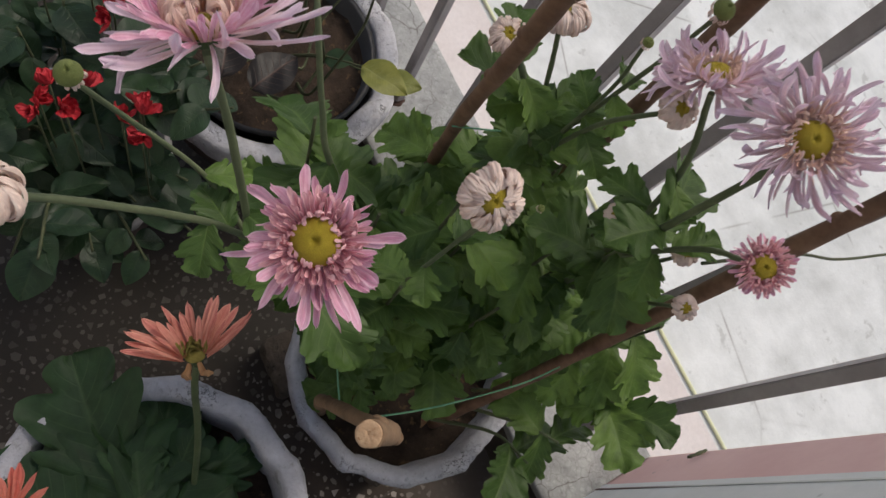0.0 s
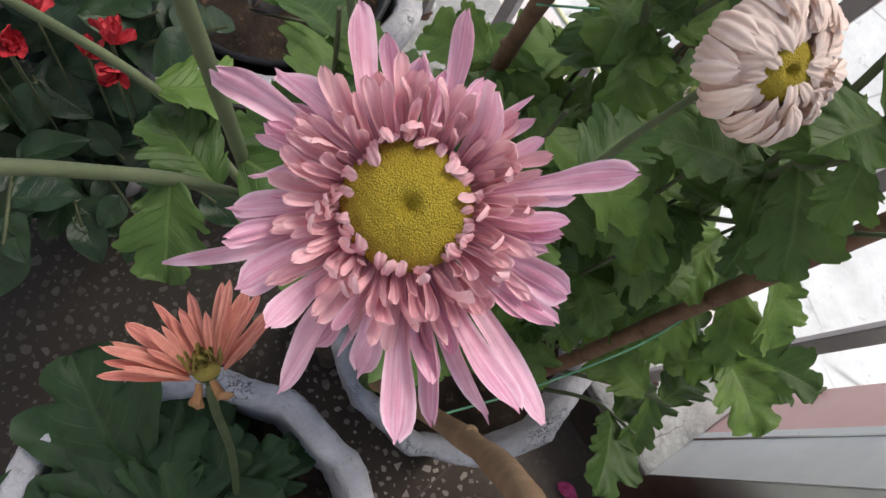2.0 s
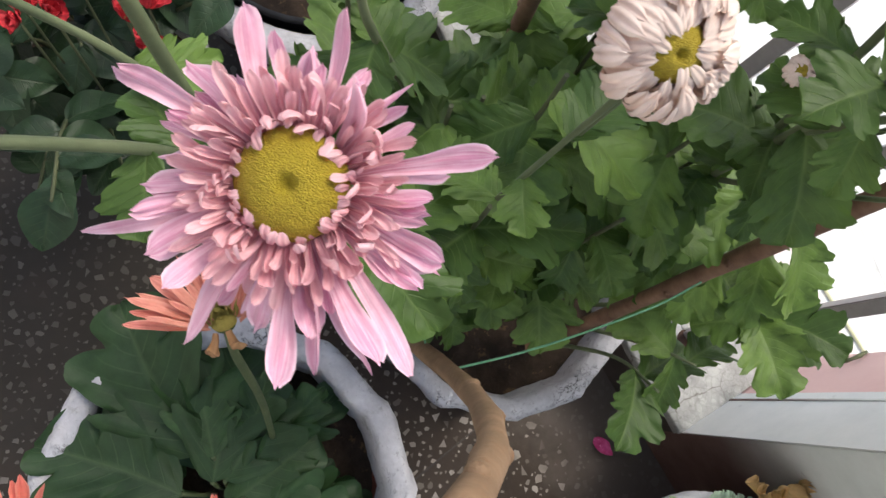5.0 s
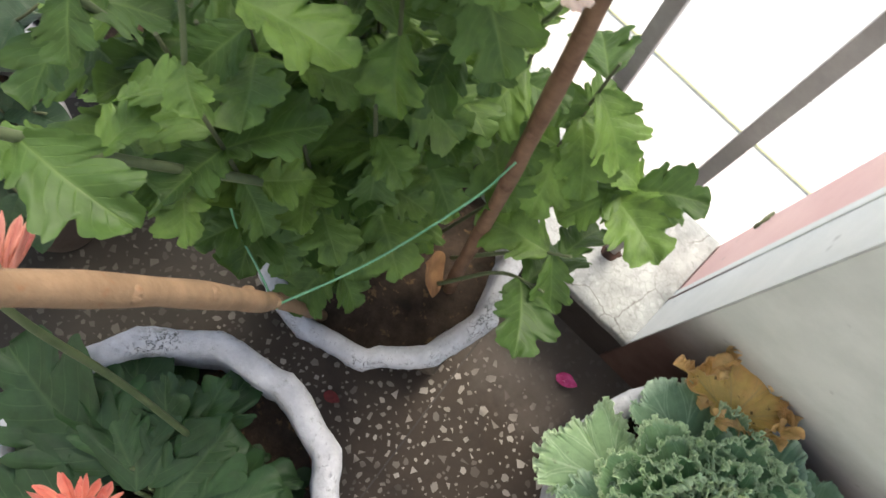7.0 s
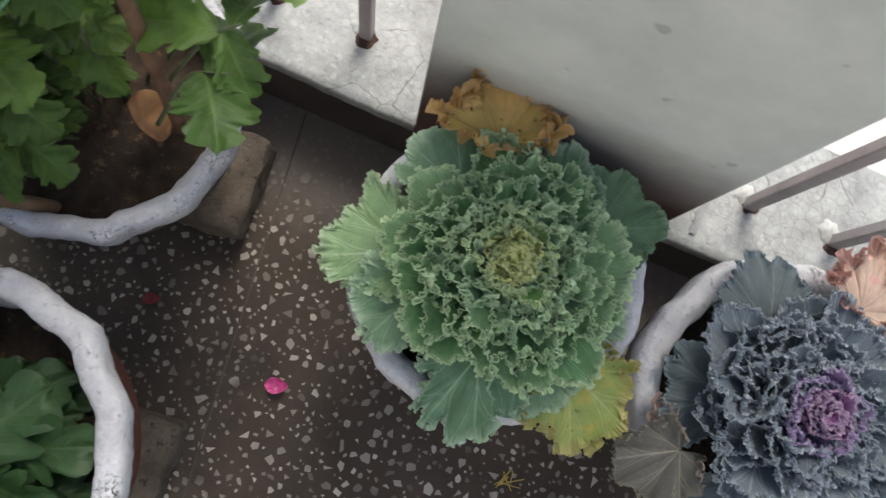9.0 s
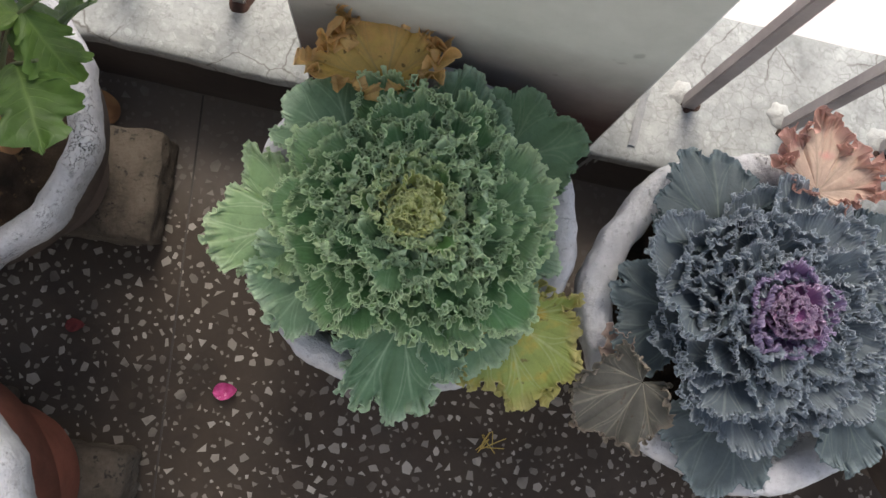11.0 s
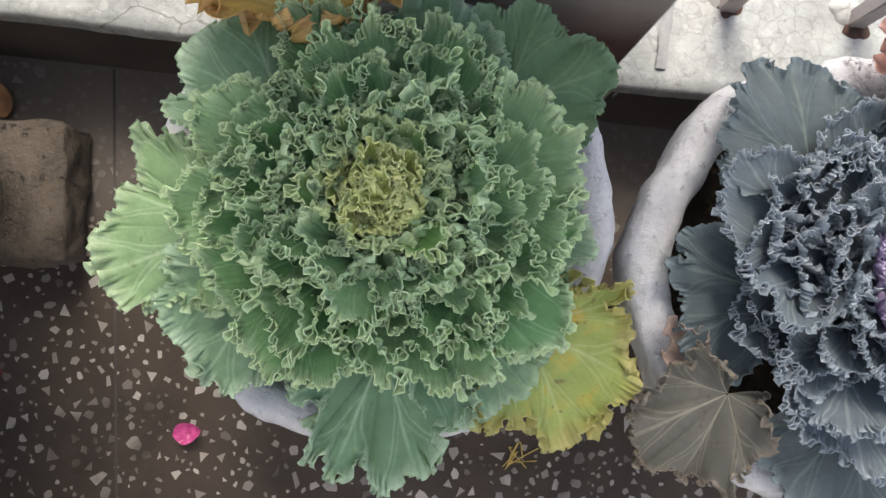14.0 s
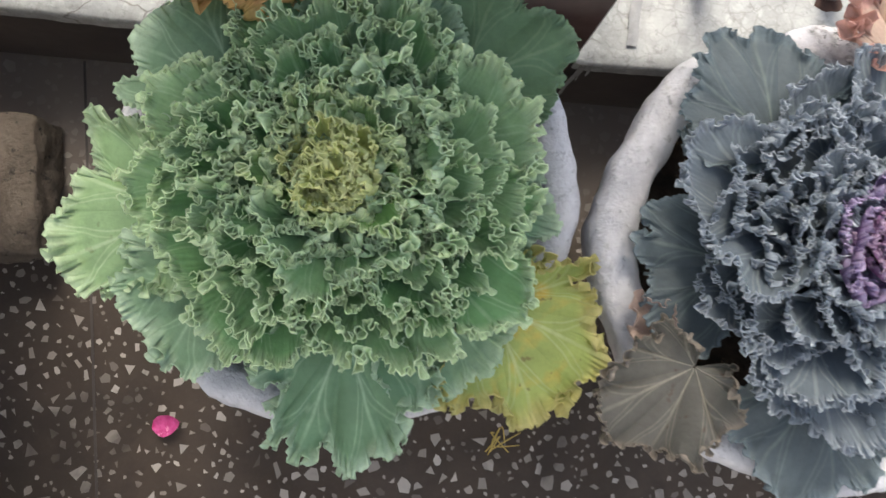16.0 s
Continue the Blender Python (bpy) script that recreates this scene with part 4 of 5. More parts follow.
def oval_leaf(name, length, seed, width=0.34, droop=0.25):
    rng = random.Random(seed)
    ny, nx = 14, 4
    bend = droop * rng.uniform(0.2, 1.5)
    rows = []
    for i in range(ny + 1):
        t = i / ny
        w = width * math.sin(math.pi * min(1, max(0, t)) ** 0.8) ** 0.75 + 0.008
        rows.append([((v * w) * length, t * length, (-bend * t * t + 0.22 * abs(v * w) + 0.02 * math.sin(11 * t + 4 * v)) * length) for v in (j / nx for j in range(-nx, nx + 1))])
    return grid_mesh(name, rows, uvs=lambda i, j: (j / (2 * nx), i / ny))


MUM_LEAVES = []
for q in range(9):
    mesh = lobed_leaf("leaf", 0.070, 300 + q, 2.5 + 0.25 * (q % 3), 0.40 + 0.03 * (q % 4), 0.5)
    mesh.materials.append(M["mum_leaf"])
    MUM_LEAVES.append(mesh)


def put_leaf(plant, mesh, at, heading, pitch, roll, size):
    m = Matrix.Translation(at) @ Matrix.Rotation(heading - math.pi / 2, 4, "Z") @ Matrix.Rotation(pitch, 4, "X") @ Matrix.Rotation(roll, 4, "Y") @ Matrix.Scale(size, 4)
    return part("leaf", mesh, None, plant, "", m)


def petal_mesh(name, length, width, seed, curl=0.3, tubular=0.5, spoon=0.4, mat=None, turn=1.0, point=0.82, late=1.2):
    """A petal from the origin along +y, its face up; curl bends the tip up and in."""
    rng = random.Random(seed)
    ny, nx = 14, 6
    rows = []
    fold, shift = rng.uniform(0.10, 0.24), rng.uniform(-0.6, 0.6)
    uneven, blunt = rng.uniform(0.04, 0.15), rng.uniform(-0.10, 0.16)
    twist = turn * rng.uniform(-1.0, 1.0)
    sway = turn * rng.uniform(-0.16, 0.16)
    y = z = 0.0
    ang = rng.uniform(-0.05, 0.1)
    for i in range(ny + 1):
        t = i / ny
        w = width * (0.42 + 0.58 * min(1, t * 1.5) ** 0.9) * (1 if t < point else math.sqrt(max(0.02, 1 - ((t - point) / (1.005 - point)) ** 2)))
        w *= 1 + spoon * max(0, t - 0.55)
        roll_in = tubular * (1 - 0.75 * max(0, t - 0.6) / 0.4)
        row = []
        for v in (j / nx for j in range(-nx, nx + 1)):
            a = v * 1.5 * roll_in
            xx = w * (math.sin(a) / max(0.2, 1.5 * roll_in)) if roll_in > 0.05 else w * v
            zz = w * (1 - math.cos(a)) * 0.9 + fold * w * math.cos(6.5 * v + shift) * min(1, 3 * t) * (1 - 0.5 * t)
            c, s = math.cos(twist * t), math.sin(twist * t)
            xr, zr = xx * c - zz * s, xx * s + zz * c
            xr *= 1 + uneven * math.sin(8 * t + 2.6 * seed + (1.9 if v > 0 else 0))
            nick = blunt * length * max(0, t - 0.75) * math.cos(4.2 * v + shift)
            row.append((xr + sway * length * t * t, y + nick - zr * math.sin(ang), z + zr * math.cos(ang) + 0.05 * width * math.sin(14 * t + seed)))
        rows.append(row)
        y += length / ny * math.cos(ang)
        z += length / ny * math.sin(ang)
        ang += curl * 2.2 / ny * (1.0 - 0.5 * late + late * t)
    mesh = grid_mesh(name, rows, uvs=lambda i, j: (j / (2 * nx), i / ny))
    if mat:
        mesh.materials.append(mat)
    return mesh


def dome(name, radius, height, seed=0, dimple=0.15, grains=0.0):
    rows = []
    for i in range(15):
        t = i / 14
        r = radius * math.cos(t * math.pi / 2)
        row = []
        for a in (2 * math.pi * k / 40 for k in range(40)):
            z = height * math.sin(t * math.pi / 2) - 2.2 * dimple * height * max(0, 1 - (r / (0.17 * radius)) ** 2)
            p = Vector((r * math.cos(a), r * math.sin(a), z))
            row.append(p * (1 + grains * noise.noise(p / radius * 9 + Vector((seed, 0, 0)))))
        rows.append(row)
    return grid_mesh(name, rows, wrap=True)


def petal_set(length, width, mat, seed, curls, tubular=0.55, spoon=0.4, n=5, turn=1.0, point=0.82, late=1.2):
    out = []
    for q in range(n):
        f = 1 - 0.08 * (q % 3)
        out.append(petal_mesh("petal", length * f, width * (1 + 0.1 * (q % 2)), seed + q, curls[q % len(curls)], tubular, spoon, mat, turn, point, late))
    return out


LONG = petal_set(1.0, 0.060, M["pink_petal"], 400, (0.02, 0.25, -0.25, 0.45, 0.06, -0.1, 0.5), 0.85, 0.6, 9, 1.7, 0.78)
MID = petal_set(0.50, 0.050, M["curl_petal"], 420, (0.5, 0.9, 0.2, 1.2, 0.7), 0.95, 0.2, 8, 1.4, 0.74)
BIG = petal_set(1.0, 0.088, M["pink_petal"], 410, (0.10, 0.35, -0.25, 0.5, 0.05, -0.1, 0.25), 0.60, 0.30, 9, 1.2, 0.80)
SHORT = petal_set(0.34, 0.040, M["curl_petal"], 440, (1.1, 1.6, 0.8, 1.4, 1.9), 0.7, 0.4, 6)
PALE = petal_set(1.0, 0.060, M["pale_petal"], 460, (0.05, 0.45, -0.45, 0.9, 0.25, -0.2, 0.65, -0.6), 0.95, 0.7, 12, 2.4, 0.78)
PEACH = petal_set(0.50, 0.040, M["peach_petal"], 430, (0.8, 1.4, 0.4, 1.8, 1.0), 0.95, 0.2, 8, 1.8, 0.74)
CURLED = petal_set(1.66, 0.128, M["cream_petal"], 480, (1.60, 1.52, 1.68, 1.56, 1.48), 0.55, 0.0, 6, 0.25, 0.80, 0.0)
FILAMENT = petal_set(0.30, 0.020, M["ger_disc"], 550, (0.3, 0.7, 0.1, 0.9), 0.6, 0.3, 4)
RAY = petal_set(1.0, 0.094, M["orange_petal"], 500, (0.05, 0.15, 0.0, 0.22, -0.08), 0.45, -0.2, 6, 0.6, 0.5)
CORAL = petal_set(1.0, 0.10, M["coral_petal"], 520, (0.1, 0.2, 0.05, 0.25, 0.15), 0.2, -0.1, 5)


def flower(plant, at, direction, radius, layers, disc=0.30, disc_mat="disc", seed=0, name="flower", label="", spin=0.0, bulge=0.5, grains=0.05, loose=1.0, gap=2.0):
    """A daisy-like flower; layers: (petal meshes, how many, where they start, how they rise in degrees, spread, size)."""
    rng = random.Random(seed)
    head = part(name, dome("disc", radius * disc, radius * disc * bulge, seed, 0.2, grains), M[disc_mat], plant, label, facing(at, direction, spin))
    part("calyx", dome("calyx", radius * disc * 0.9, radius * disc * 0.75, seed, 0), M["calyx"], head, "", Matrix.Rotation(math.pi, 4, "X"))
    for meshes, count, start, rise, spread, size, *drop in layers:
        for k in range(count):
            a = 2 * math.pi * (k + rng.uniform(-0.5, 0.5)) / count
            if math.cos(a) > gap:
                continue
            m = (Matrix.Rotation(a, 4, "Z") @ Matrix.Translation((0, radius * start, -radius * (drop[0] if drop else 0.02))) @ Matrix.Rotation(radians(rise + rng.uniform(-spread, spread)), 4, "X")
                 @ Matrix.Rotation(loose * rng.uniform(-0.4, 0.4), 4, "Y") @ Matrix.Scale(radius * size * (1 + loose * rng.uniform(-0.20, 0.08)), 4))
            part("petal", meshes[rng.randrange(len(meshes))], None, head, "", m)
    return head


mum = thing("chrysanthemum", (*POT_A, 0.283), "staked pink chrysanthemum with yellow-eyed flowers and lobed leaves", "chrysanthemum")
O = Vector((*POT_A, 0.283))


def mum_stem(points, r0, r1, seed, mat="stem", leaves=(), size=1.0):
    """A stem through world points, with leaves between two shares of its length."""
    rng = random.Random(seed)
    line = spline([Vector(p) - O for p in points], 22)
    part("stem", tube("stem", line, [r0 + (r1 - r0) * i / 21 for i in range(22)], 7, True, 0.15, seed), M[mat], mum)
    if leaves:
        lo, hi, count = leaves
        a = rng.random() * 6.28
        for k in range(count):
            t = lo + (hi - lo) * (k + rng.random() * 0.6) / count
            p = line[min(21, int(t * 21))]
            a += 2.4 + rng.uniform(-0.3, 0.3)
            put_leaf(mum, MUM_LEAVES[rng.randrange(9)], p, a, radians(rng.uniform(-25, 35)), radians(rng.uniform(-25, 25)), size * rng.uniform(0.65, 1.15))


# flower heads: place, facing, radius, kind
heads = [
    ((-0.493, -0.238, 1.067), (0.16, -0.28, 0.95), 0.0325, "full"),
    ((-0.452, 0.004, 1.069), (0.16, -0.45, 0.85), 0.039, "pale"),
    ((-0.515, 0.032, 1.012), (-0.57, 0.02, 0.77), 0.040, "pale"),
    ((-0.405, 0.011, 0.992), (0.16, -0.5, 0.85), 0.027, "full"),
    ((-0.564, -0.252, 1.105), (-0.57, 0.02, 0.77), 0.033, "cup"),
]
cupped = [(PALE, 24, 0.26, 0, 14, 0.95, 0.06), (LONG, 26, 0.26, 22, 12, 0.80), (LONG, 28, 0.26, 40, 10, 0.66), (PEACH, 40, 0.27, 50, 10, 1.0), (PEACH, 34, 0.26, 62, 10, 0.8)]
ragged = [(BIG, 16, 0.24, -12, 10, 0.58, 0.08), (BIG, 16, 0.26, -2, 10, 0.50, 0.05), (MID, 44, 0.30, 4, 12, 0.80), (MID, 42, 0.28, 18, 12, 0.74), (MID, 36, 0.27, 34, 12, 0.60), (SHORT, 46, 0.27, 48, 14, 0.66)]
# the long outer petals of the large ragged head: degrees round it, reach in millimetres
OUTER = [(53, 32), (67, 32), (81, 33), (6, 28), (14, 25), (39, 24), (-24, 21), (-49, 32), (-70, 25), (-85, 31), (-96, 32), (-114, 35), (-127, 33), (-133, 42), (-140, 34), (-147, 26), (-153, 34), (-165, 28), (178, 28), (172, 33), (161, 29), (142, 28), (136, 33), (118, 27), (100, 25)]
fullp = [(PALE, 46, 0.24, -6, 18, 0.90, 0.06), (PALE, 42, 0.24, 12, 16, 0.74), (PALE, 26, 0.26, 26, 18, 0.54), (PEACH, 34, 0.27, 22, 16, 0.70), (PEACH, 30, 0.26, 40, 16, 0.58), (PEACH, 34, 0.26, 56, 14, 0.44)]
for k, (at, direction, radius, kind) in enumerate(heads):
    head = flower(mum, Vector(at) - O, direction, radius, {"full": ragged, "pale": fullp, "cup": cupped}[kind], 0.29 if kind == "full" else 0.245, "disc", 10 + k, "flower", "", 0.4 * k, 0.6)
    if k == 0:
        rng = random.Random(5)
        for a, reach in OUTER:
            m = (Matrix.Rotation(radians(a), 4, "Z") @ Matrix.Translation((0, radius * 0.25, -radius * 0.05)) @ Matrix.Rotation(radians(rng.uniform(-6, 14)), 4, "X")
                 @ Matrix.Rotation(rng.uniform(-0.75, 0.75), 4, "Y") @ Matrix.Diagonal((0.024 * rng.uniform(0.95, 1.55), (reach * 0.001 - radius * 0.22) * rng.uniform(0.9, 1.03), 0.024, 1)))
            part("petal", BIG[rng.randrange(9)], None, head, "", m)
curled = [(CURLED, 38, 0.28, -22, 5, 1.0, 0.58), (CURLED, 36, 0.28, -14, 7, 0.90, 0.52), (CURLED, 30, 0.28, -2, 9, 0.78, 0.46)]
small = [
    ((-0.485, -0.160, 1.059), (0.50, -0.30, 0.78), 0.0150), ((-0.509, 0.019, 0.988), (0.3, -0.3, 0.8), 0.013),
    ((-0.608, -0.028, 0.937), (0.1, -0.3, 0.9), 0.014), ((-0.603, 0.004, 0.959), (-0.4, -0.1, 0.9), 0.018),
    ((-0.546, -0.333, 1.081), (-0.3, 0.3, 0.8), 0.016),
    ((-0.432, 0.049, 0.891), (0.1, -0.4, 0.9), 0.0105), ((-0.398, 0.036, 0.879), (0.2, -0.4, 0.9), 0.0105), ((-0.480, 0.024, 0.875), (0.1, -0.3, 0.9), 0.0085)]
for k, (at, direction, radius) in enumerate(small):
    flower(mum, Vector(at) - O, direction, radius, curled, 0.44, "disc", 40 + k, "half_open_flower", "", 0.7 * k, 0.7, loose=0.5)
buds = [((-0.588, -0.293, 1.058), 0.0085), ((-0.558, 0.032, 0.978), 0.006), ((-0.548, 0.057, 1.017), 0.011), ((-0.500, -0.095, 0.96), 0.0042), ((-0.492, -0.075, 0.95), 0.0038)]
for k, (at, radius) in enumerate(buds):
    flower(mum, Vector(at) - O, (0.1, -0.1, 1), radius, [(CURLED, 12, 0.3, -4, 6, 0.72, 0.7)], 0.62, "green_bud", 60 + k, "bud", "", 0.3 * k, 0.9, loose=0.2)

base = Vector((*POT_A, 0.285))
fork = (-0.535, -0.238, 0.955)
# stems that carry the heads, each through points read off the plant
mum_stem([base + Vector((-0.01, -0.03, 0)), (-0.475, -0.07, 0.60), (-0.515, -0.180, 0.82), fork], 0.0042, 0.0026, 80, leaves=(0.40, 0.85, 7), size=0.8)
mum_stem([fork, (-0.515, -0.240, 1.005), (-0.497, -0.236, 1.057)], 0.0018, 0.0016, 81)
mum_stem([fork, (-0.541, -0.262, 0.99), (-0.544, -0.305, 1.045), (-0.545, -0.330, 1.072)], 0.0018, 0.0016, 82, leaves=(0.1, 0.4, 2), size=0.5)
mum_stem([fork, (-0.565, -0.250, 0.98), (-0.583, -0.280, 1.03), (-0.588, -0.292, 1.052)], 0.0014, 0.0012, 83, leaves=(0.2, 0.5, 2), size=0.35)
mum_stem([fork, (-0.540, -0.243, 1.01), (-0.552, -0.247, 1.06), (-0.561, -0.252, 1.096)], 0.0019, 0.0018, 84, leaves=(0.1, 0.3, 1), size=0.5)
mum_stem([(-0.500, -0.13, 0.84), (-0.500, -0.11, 0.93), (-0.493, -0.125, 1.02), (-0.487, -0.156, 1.052)], 0.0015, 0.0013, 85, leaves=(0.0, 0.35, 3), size=0.5)
mum_stem([(-0.500, -0.11, 0.90), (-0.500, -0.095, 0.96)], 0.0014, 0.001, 86)
mum_stem([base + Vector((0.02, 0.02, 0)), (-0.46, 0.04, 0.6), (-0.455, 0.03, 0.85), (-0.450, 0.012, 1.055)], 0.0045, 0.0024, 87, leaves=(0.35, 0.85, 9), size=0.85)
mum_stem([(-0.458, 0.035, 0.80), (-0.48, 0.05, 0.92), (-0.508, 0.034, 1.0)], 0.0026, 0.0022, 88, leaves=(0.1, 0.6, 4), size=0.6)
mum_stem([(-0.455, 0.03, 0.84), (-0.43, 0.03, 0.93), (-0.407, 0.014, 0.984)], 0.0022, 0.0019, 89, leaves=(0.1, 0.5, 3), size=0.6)
mum_stem([(-0.458, 0.035, 0.76), (-0.44, 0.055, 0.83), (-0.432, 0.050, 0.885)], 0.0020, 0.0015, 90, leaves=(0.1, 0.7, 4), size=0.6)
mum_stem([(-0.458, 0.035, 0.74), (-0.42, 0.05, 0.80), (-0.399, 0.038, 0.873)], 0.0020, 0.0015, 91, leaves=(0.1, 0.7, 4), size=0.6)
mum_stem([(-0.46, 0.04, 0.72), (-0.475, 0.035, 0.80), (-0.480, 0.025, 0.868)], 0.0018, 0.0013, 92, leaves=(0.1, 0.7, 4), size=0.6)
mum_stem([base + Vector((-0.04, 0.02, 0)), (-0.54, 0.03, 0.6), (-0.565, 0.03, 0.80), (-0.60, -0.005, 0.90), (-0.607, -0.026, 0.93)], 0.0042, 0.0018, 93, leaves=(0.3, 0.82, 9), size=0.85)
mum_stem([(-0.565, 0.03, 0.80), (-0.59, 0.015, 0.90), (-0.602, 0.004, 0.952)], 0.0022, 0.0018, 94, leaves=(0.0, 0.5, 3), size=0.6)
mum_stem([(-0.56, 0.035, 0.80), (-0.54, 0.03, 0.90), (-0.511, 0.02, 0.98)], 0.0022, 0.0018, 95, leaves=(0.1, 0.5, 3), size=0.6)
mum_stem([(-0.56, 0.035, 0.82), (-0.555, 0.036, 0.92), (-0.558, 0.032, 0.972)], 0.0018, 0.0014, 96, leaves=(0.1, 0.5, 3), size=0.5)
mum_stem([(-0.56, 0.04, 0.84), (-0.552, 0.055, 0.95), (-0.548, 0.057, 1.008)], 0.0020, 0.0016, 97, leaves=(0.1, 0.5, 3), size=0.5)
mum_stem([(-0.42, 0.10, 0.84), (-0.394, 0.185, 0.841), (-0.371, 0.24, 0.828), (-0.353, 0.301, 0.823), (-0.335, 0.36, 0.822)], 0.0016, 0.0011, 99, "dark_stem")
# leafy shoots: where each tip stands over the pot's middle, and its height
for k, (dx, dy, h) in enumerate([(-0.02, -0.08, 0.44), (0.01, -0.04, 0.47), (0.00, 0.03, 0.46), (-0.06, 0.00, 0.46), (-0.10, 0.02, 0.44), (-0.08, 0.07, 0.50), (0.04, 0.09, 0.42),
                                 (-0.05, -0.05, 0.50), (-0.01, 0.00, 0.54), (-0.12, 0.05, 0.54), (-0.07, 0.04, 0.52), (-0.165, -0.140, 0.55), (-0.110, -0.150, 0.45), (-0.09, -0.115, 0.515), (-0.065, -0.073, 0.565), (-0.05, -0.11, 0.48), (-0.09, -0.09, 0.50), (-0.03, -0.13, 0.53), (0.09, 0.13, 0.42), (-0.12, -0.03, 0.44), (-0.15, 0.0, 0.46), (-0.13, -0.08, 0.42)]):
    top = base + Vector((dx, dy, h))
    foot = base + Vector((0.35 * dx, 0.35 * dy, 0))
    mum_stem([foot, foot.lerp(top, 0.5) + Vector((0.2 * dx, 0.2 * dy, -0.02)), top], 0.0026, 0.0014, 140 + k, "dark_stem", leaves=(0.62, 1.0, 10), size=0.90)
mum_stem([base + Vector((-0.05, 0.0, 0)), (-0.56, -0.06, 0.6), (-0.609, -0.127, 0.79), (-0.633, -0.136, 0.855), (-0.668, -0.137, 0.935)], 0.0036, 0.0020, 98, leaves=(0.35, 0.6, 4), size=0.8)
# short shoots low in the pot, half hidden
for k, (dx, dy, h) in enumerate([(-0.06, -0.06, 0.10), (-0.02, -0.05, 0.16), (-0.07, 0.01, 0.17), (-0.03, 0.03, 0.22), (-0.01, -0.09, 0.12), (-0.09, -0.03, 0.24), (0.00, 0.06, 0.2), (-0.05, -0.10, 0.22), (-0.04, -0.02, 0.28)]):
    foot = base + Vector((0.5 * dx, 0.5 * dy, 0))
    mum_stem([foot, foot + Vector((0.2 * dx, 0.2 * dy, 0.5 * h)), base + Vector((dx, dy, h))], 0.0022, 0.0012, 220 + k, "dark_stem", leaves=(0.5, 1.0, 7), size=0.85)
# low sprays that hang over the rim towards the ledge
for k, (foot, mid, tip, n) in enumerate([((-0.40, 0.03, 0.34), (-0.34, 0.06, 0.46), (-0.305, 0.075, 0.50), 3), ((-0.40, 0.06, 0.36), (-0.34, 0.13, 0.50), (-0.300, 0.165, 0.53), 5), ((-0.39, 0.0, 0.33), (-0.345, 0.03, 0.44), (-0.300, 0.035, 0.485), 2)]):
    mum_stem([foot, mid, tip], 0.0028, 0.0014, 180 + k, leaves=(0.7, 1.0, n), size=1.15)


# ---- stakes and twine ----
def stake(points, r0, r1, label, mat="stake", seed=0, sides=12):
    line = spline(points, 26)
    f = Vector(points[0])
    mesh = tube("stake", [p - f for p in line], [(r0 + (r1 - r0) * i / 25) * (1 + 0.07 * math.sin(i * 1.7 + seed)) for i in range(26)], sides, True, 0.08, seed)
    ob = tagged(part("stake", mesh, M[mat], None, "", Matrix.Translation(f)), label, "stake", "wooden plant stakes")
    rng = random.Random(seed)
    for share in (0.3, 0.45, 0.58, 0.7, 0.82, 0.92):
        i = int(share * 25)
        a, r = rng.random() * 6.28, r0 + (r1 - r0) * share
        out = Vector((math.cos(a), math.sin(a), 0.25))
        part("knot", dome("knot", r * 0.62, r * 0.5, i, 0.3, 0.15), M[mat], ob, "", facing(line[i] - f + out * r * 0.78, out))
    return ob


stake([(-0.380, 0.012, 0.262), (-0.384, 0.025, 0.36), (-0.389, 0.050, 0.547), (-0.395, 0.068, 0.71), (-0.405, 0.092, 0.98), (-0.410, 0.105, 1.12)], 0.0082, 0.0064, "dark brown wooden stake pushed into the chrysanthemum pot", seed=1)
stake([(-0.545, 0.06, 0.262), (-0.56, 0.12, 0.6), (-0.553, 0.102, 0.9), (-0.549, 0.080, 1.1), (-0.546, 0.05, 1.28)], 0.008, 0.0065, "dark brown wooden stake leaning among the chrysanthemum stems", seed=2)
stake([(-0.58, -0.02, 0.262), (-0.615, 0.005, 0.55), (-0.605, -0.023, 0.80), (-0.567, -0.076, 1.0), (-0.541, -0.112, 1.135)], 0.0062, 0.0054, "dark brown wooden stake leaning among the chrysanthemum stems", seed=3)
BRANCH = [(-0.4635, -0.1154, 0.2624), (-0.4663, -0.1519, 0.4908), (-0.4246, -0.1690, 0.7201), (-0.4151, -0.1991, 0.8936), (-0.4217, -0.2395, 1.0212)]
stick = stake(BRANCH, 0.0075, 0.0058, "pale tan cut branch used as a stake, bent, knotty", "cut_stick", 4, 14)
foot, way = Vector(BRANCH[0]), (Vector(BRANCH[4]) - Vector(BRANCH[3])).normalized()
rows = [[(r * math.cos(a) * (1 + 0.06 * math.sin(5 * a)), r * math.sin(a), z + 0.0005 * noise.noise(Vector((r * 900, a * 3, 1)))) for a in (2 * math.pi * j / 24 for j in range(24))] for r, z in ((0.0056, -0.001), (0.0057, 0.0005), (0.0050, 0.0012), (0.0035, 0.0010), (0.0020, 0.0014), (0.0002, 0.0008))]
part("cut_end", grid_mesh("cut_end", rows, wrap=True), M["cut_end"], stick, "rough pale sawn end", facing(Vector(BRANCH[4]) - foot, way))



def string(points, r, label, seed=0):
    line = spline(points, 24)
    f = Vector(points[0])
    return tagged(part("twine", tube("twine", [p - f for p in line], r, 6, True, 0.3, seed), M["twine"], None, "", Matrix.Translation(f)), label, "twine", "green twine ties")


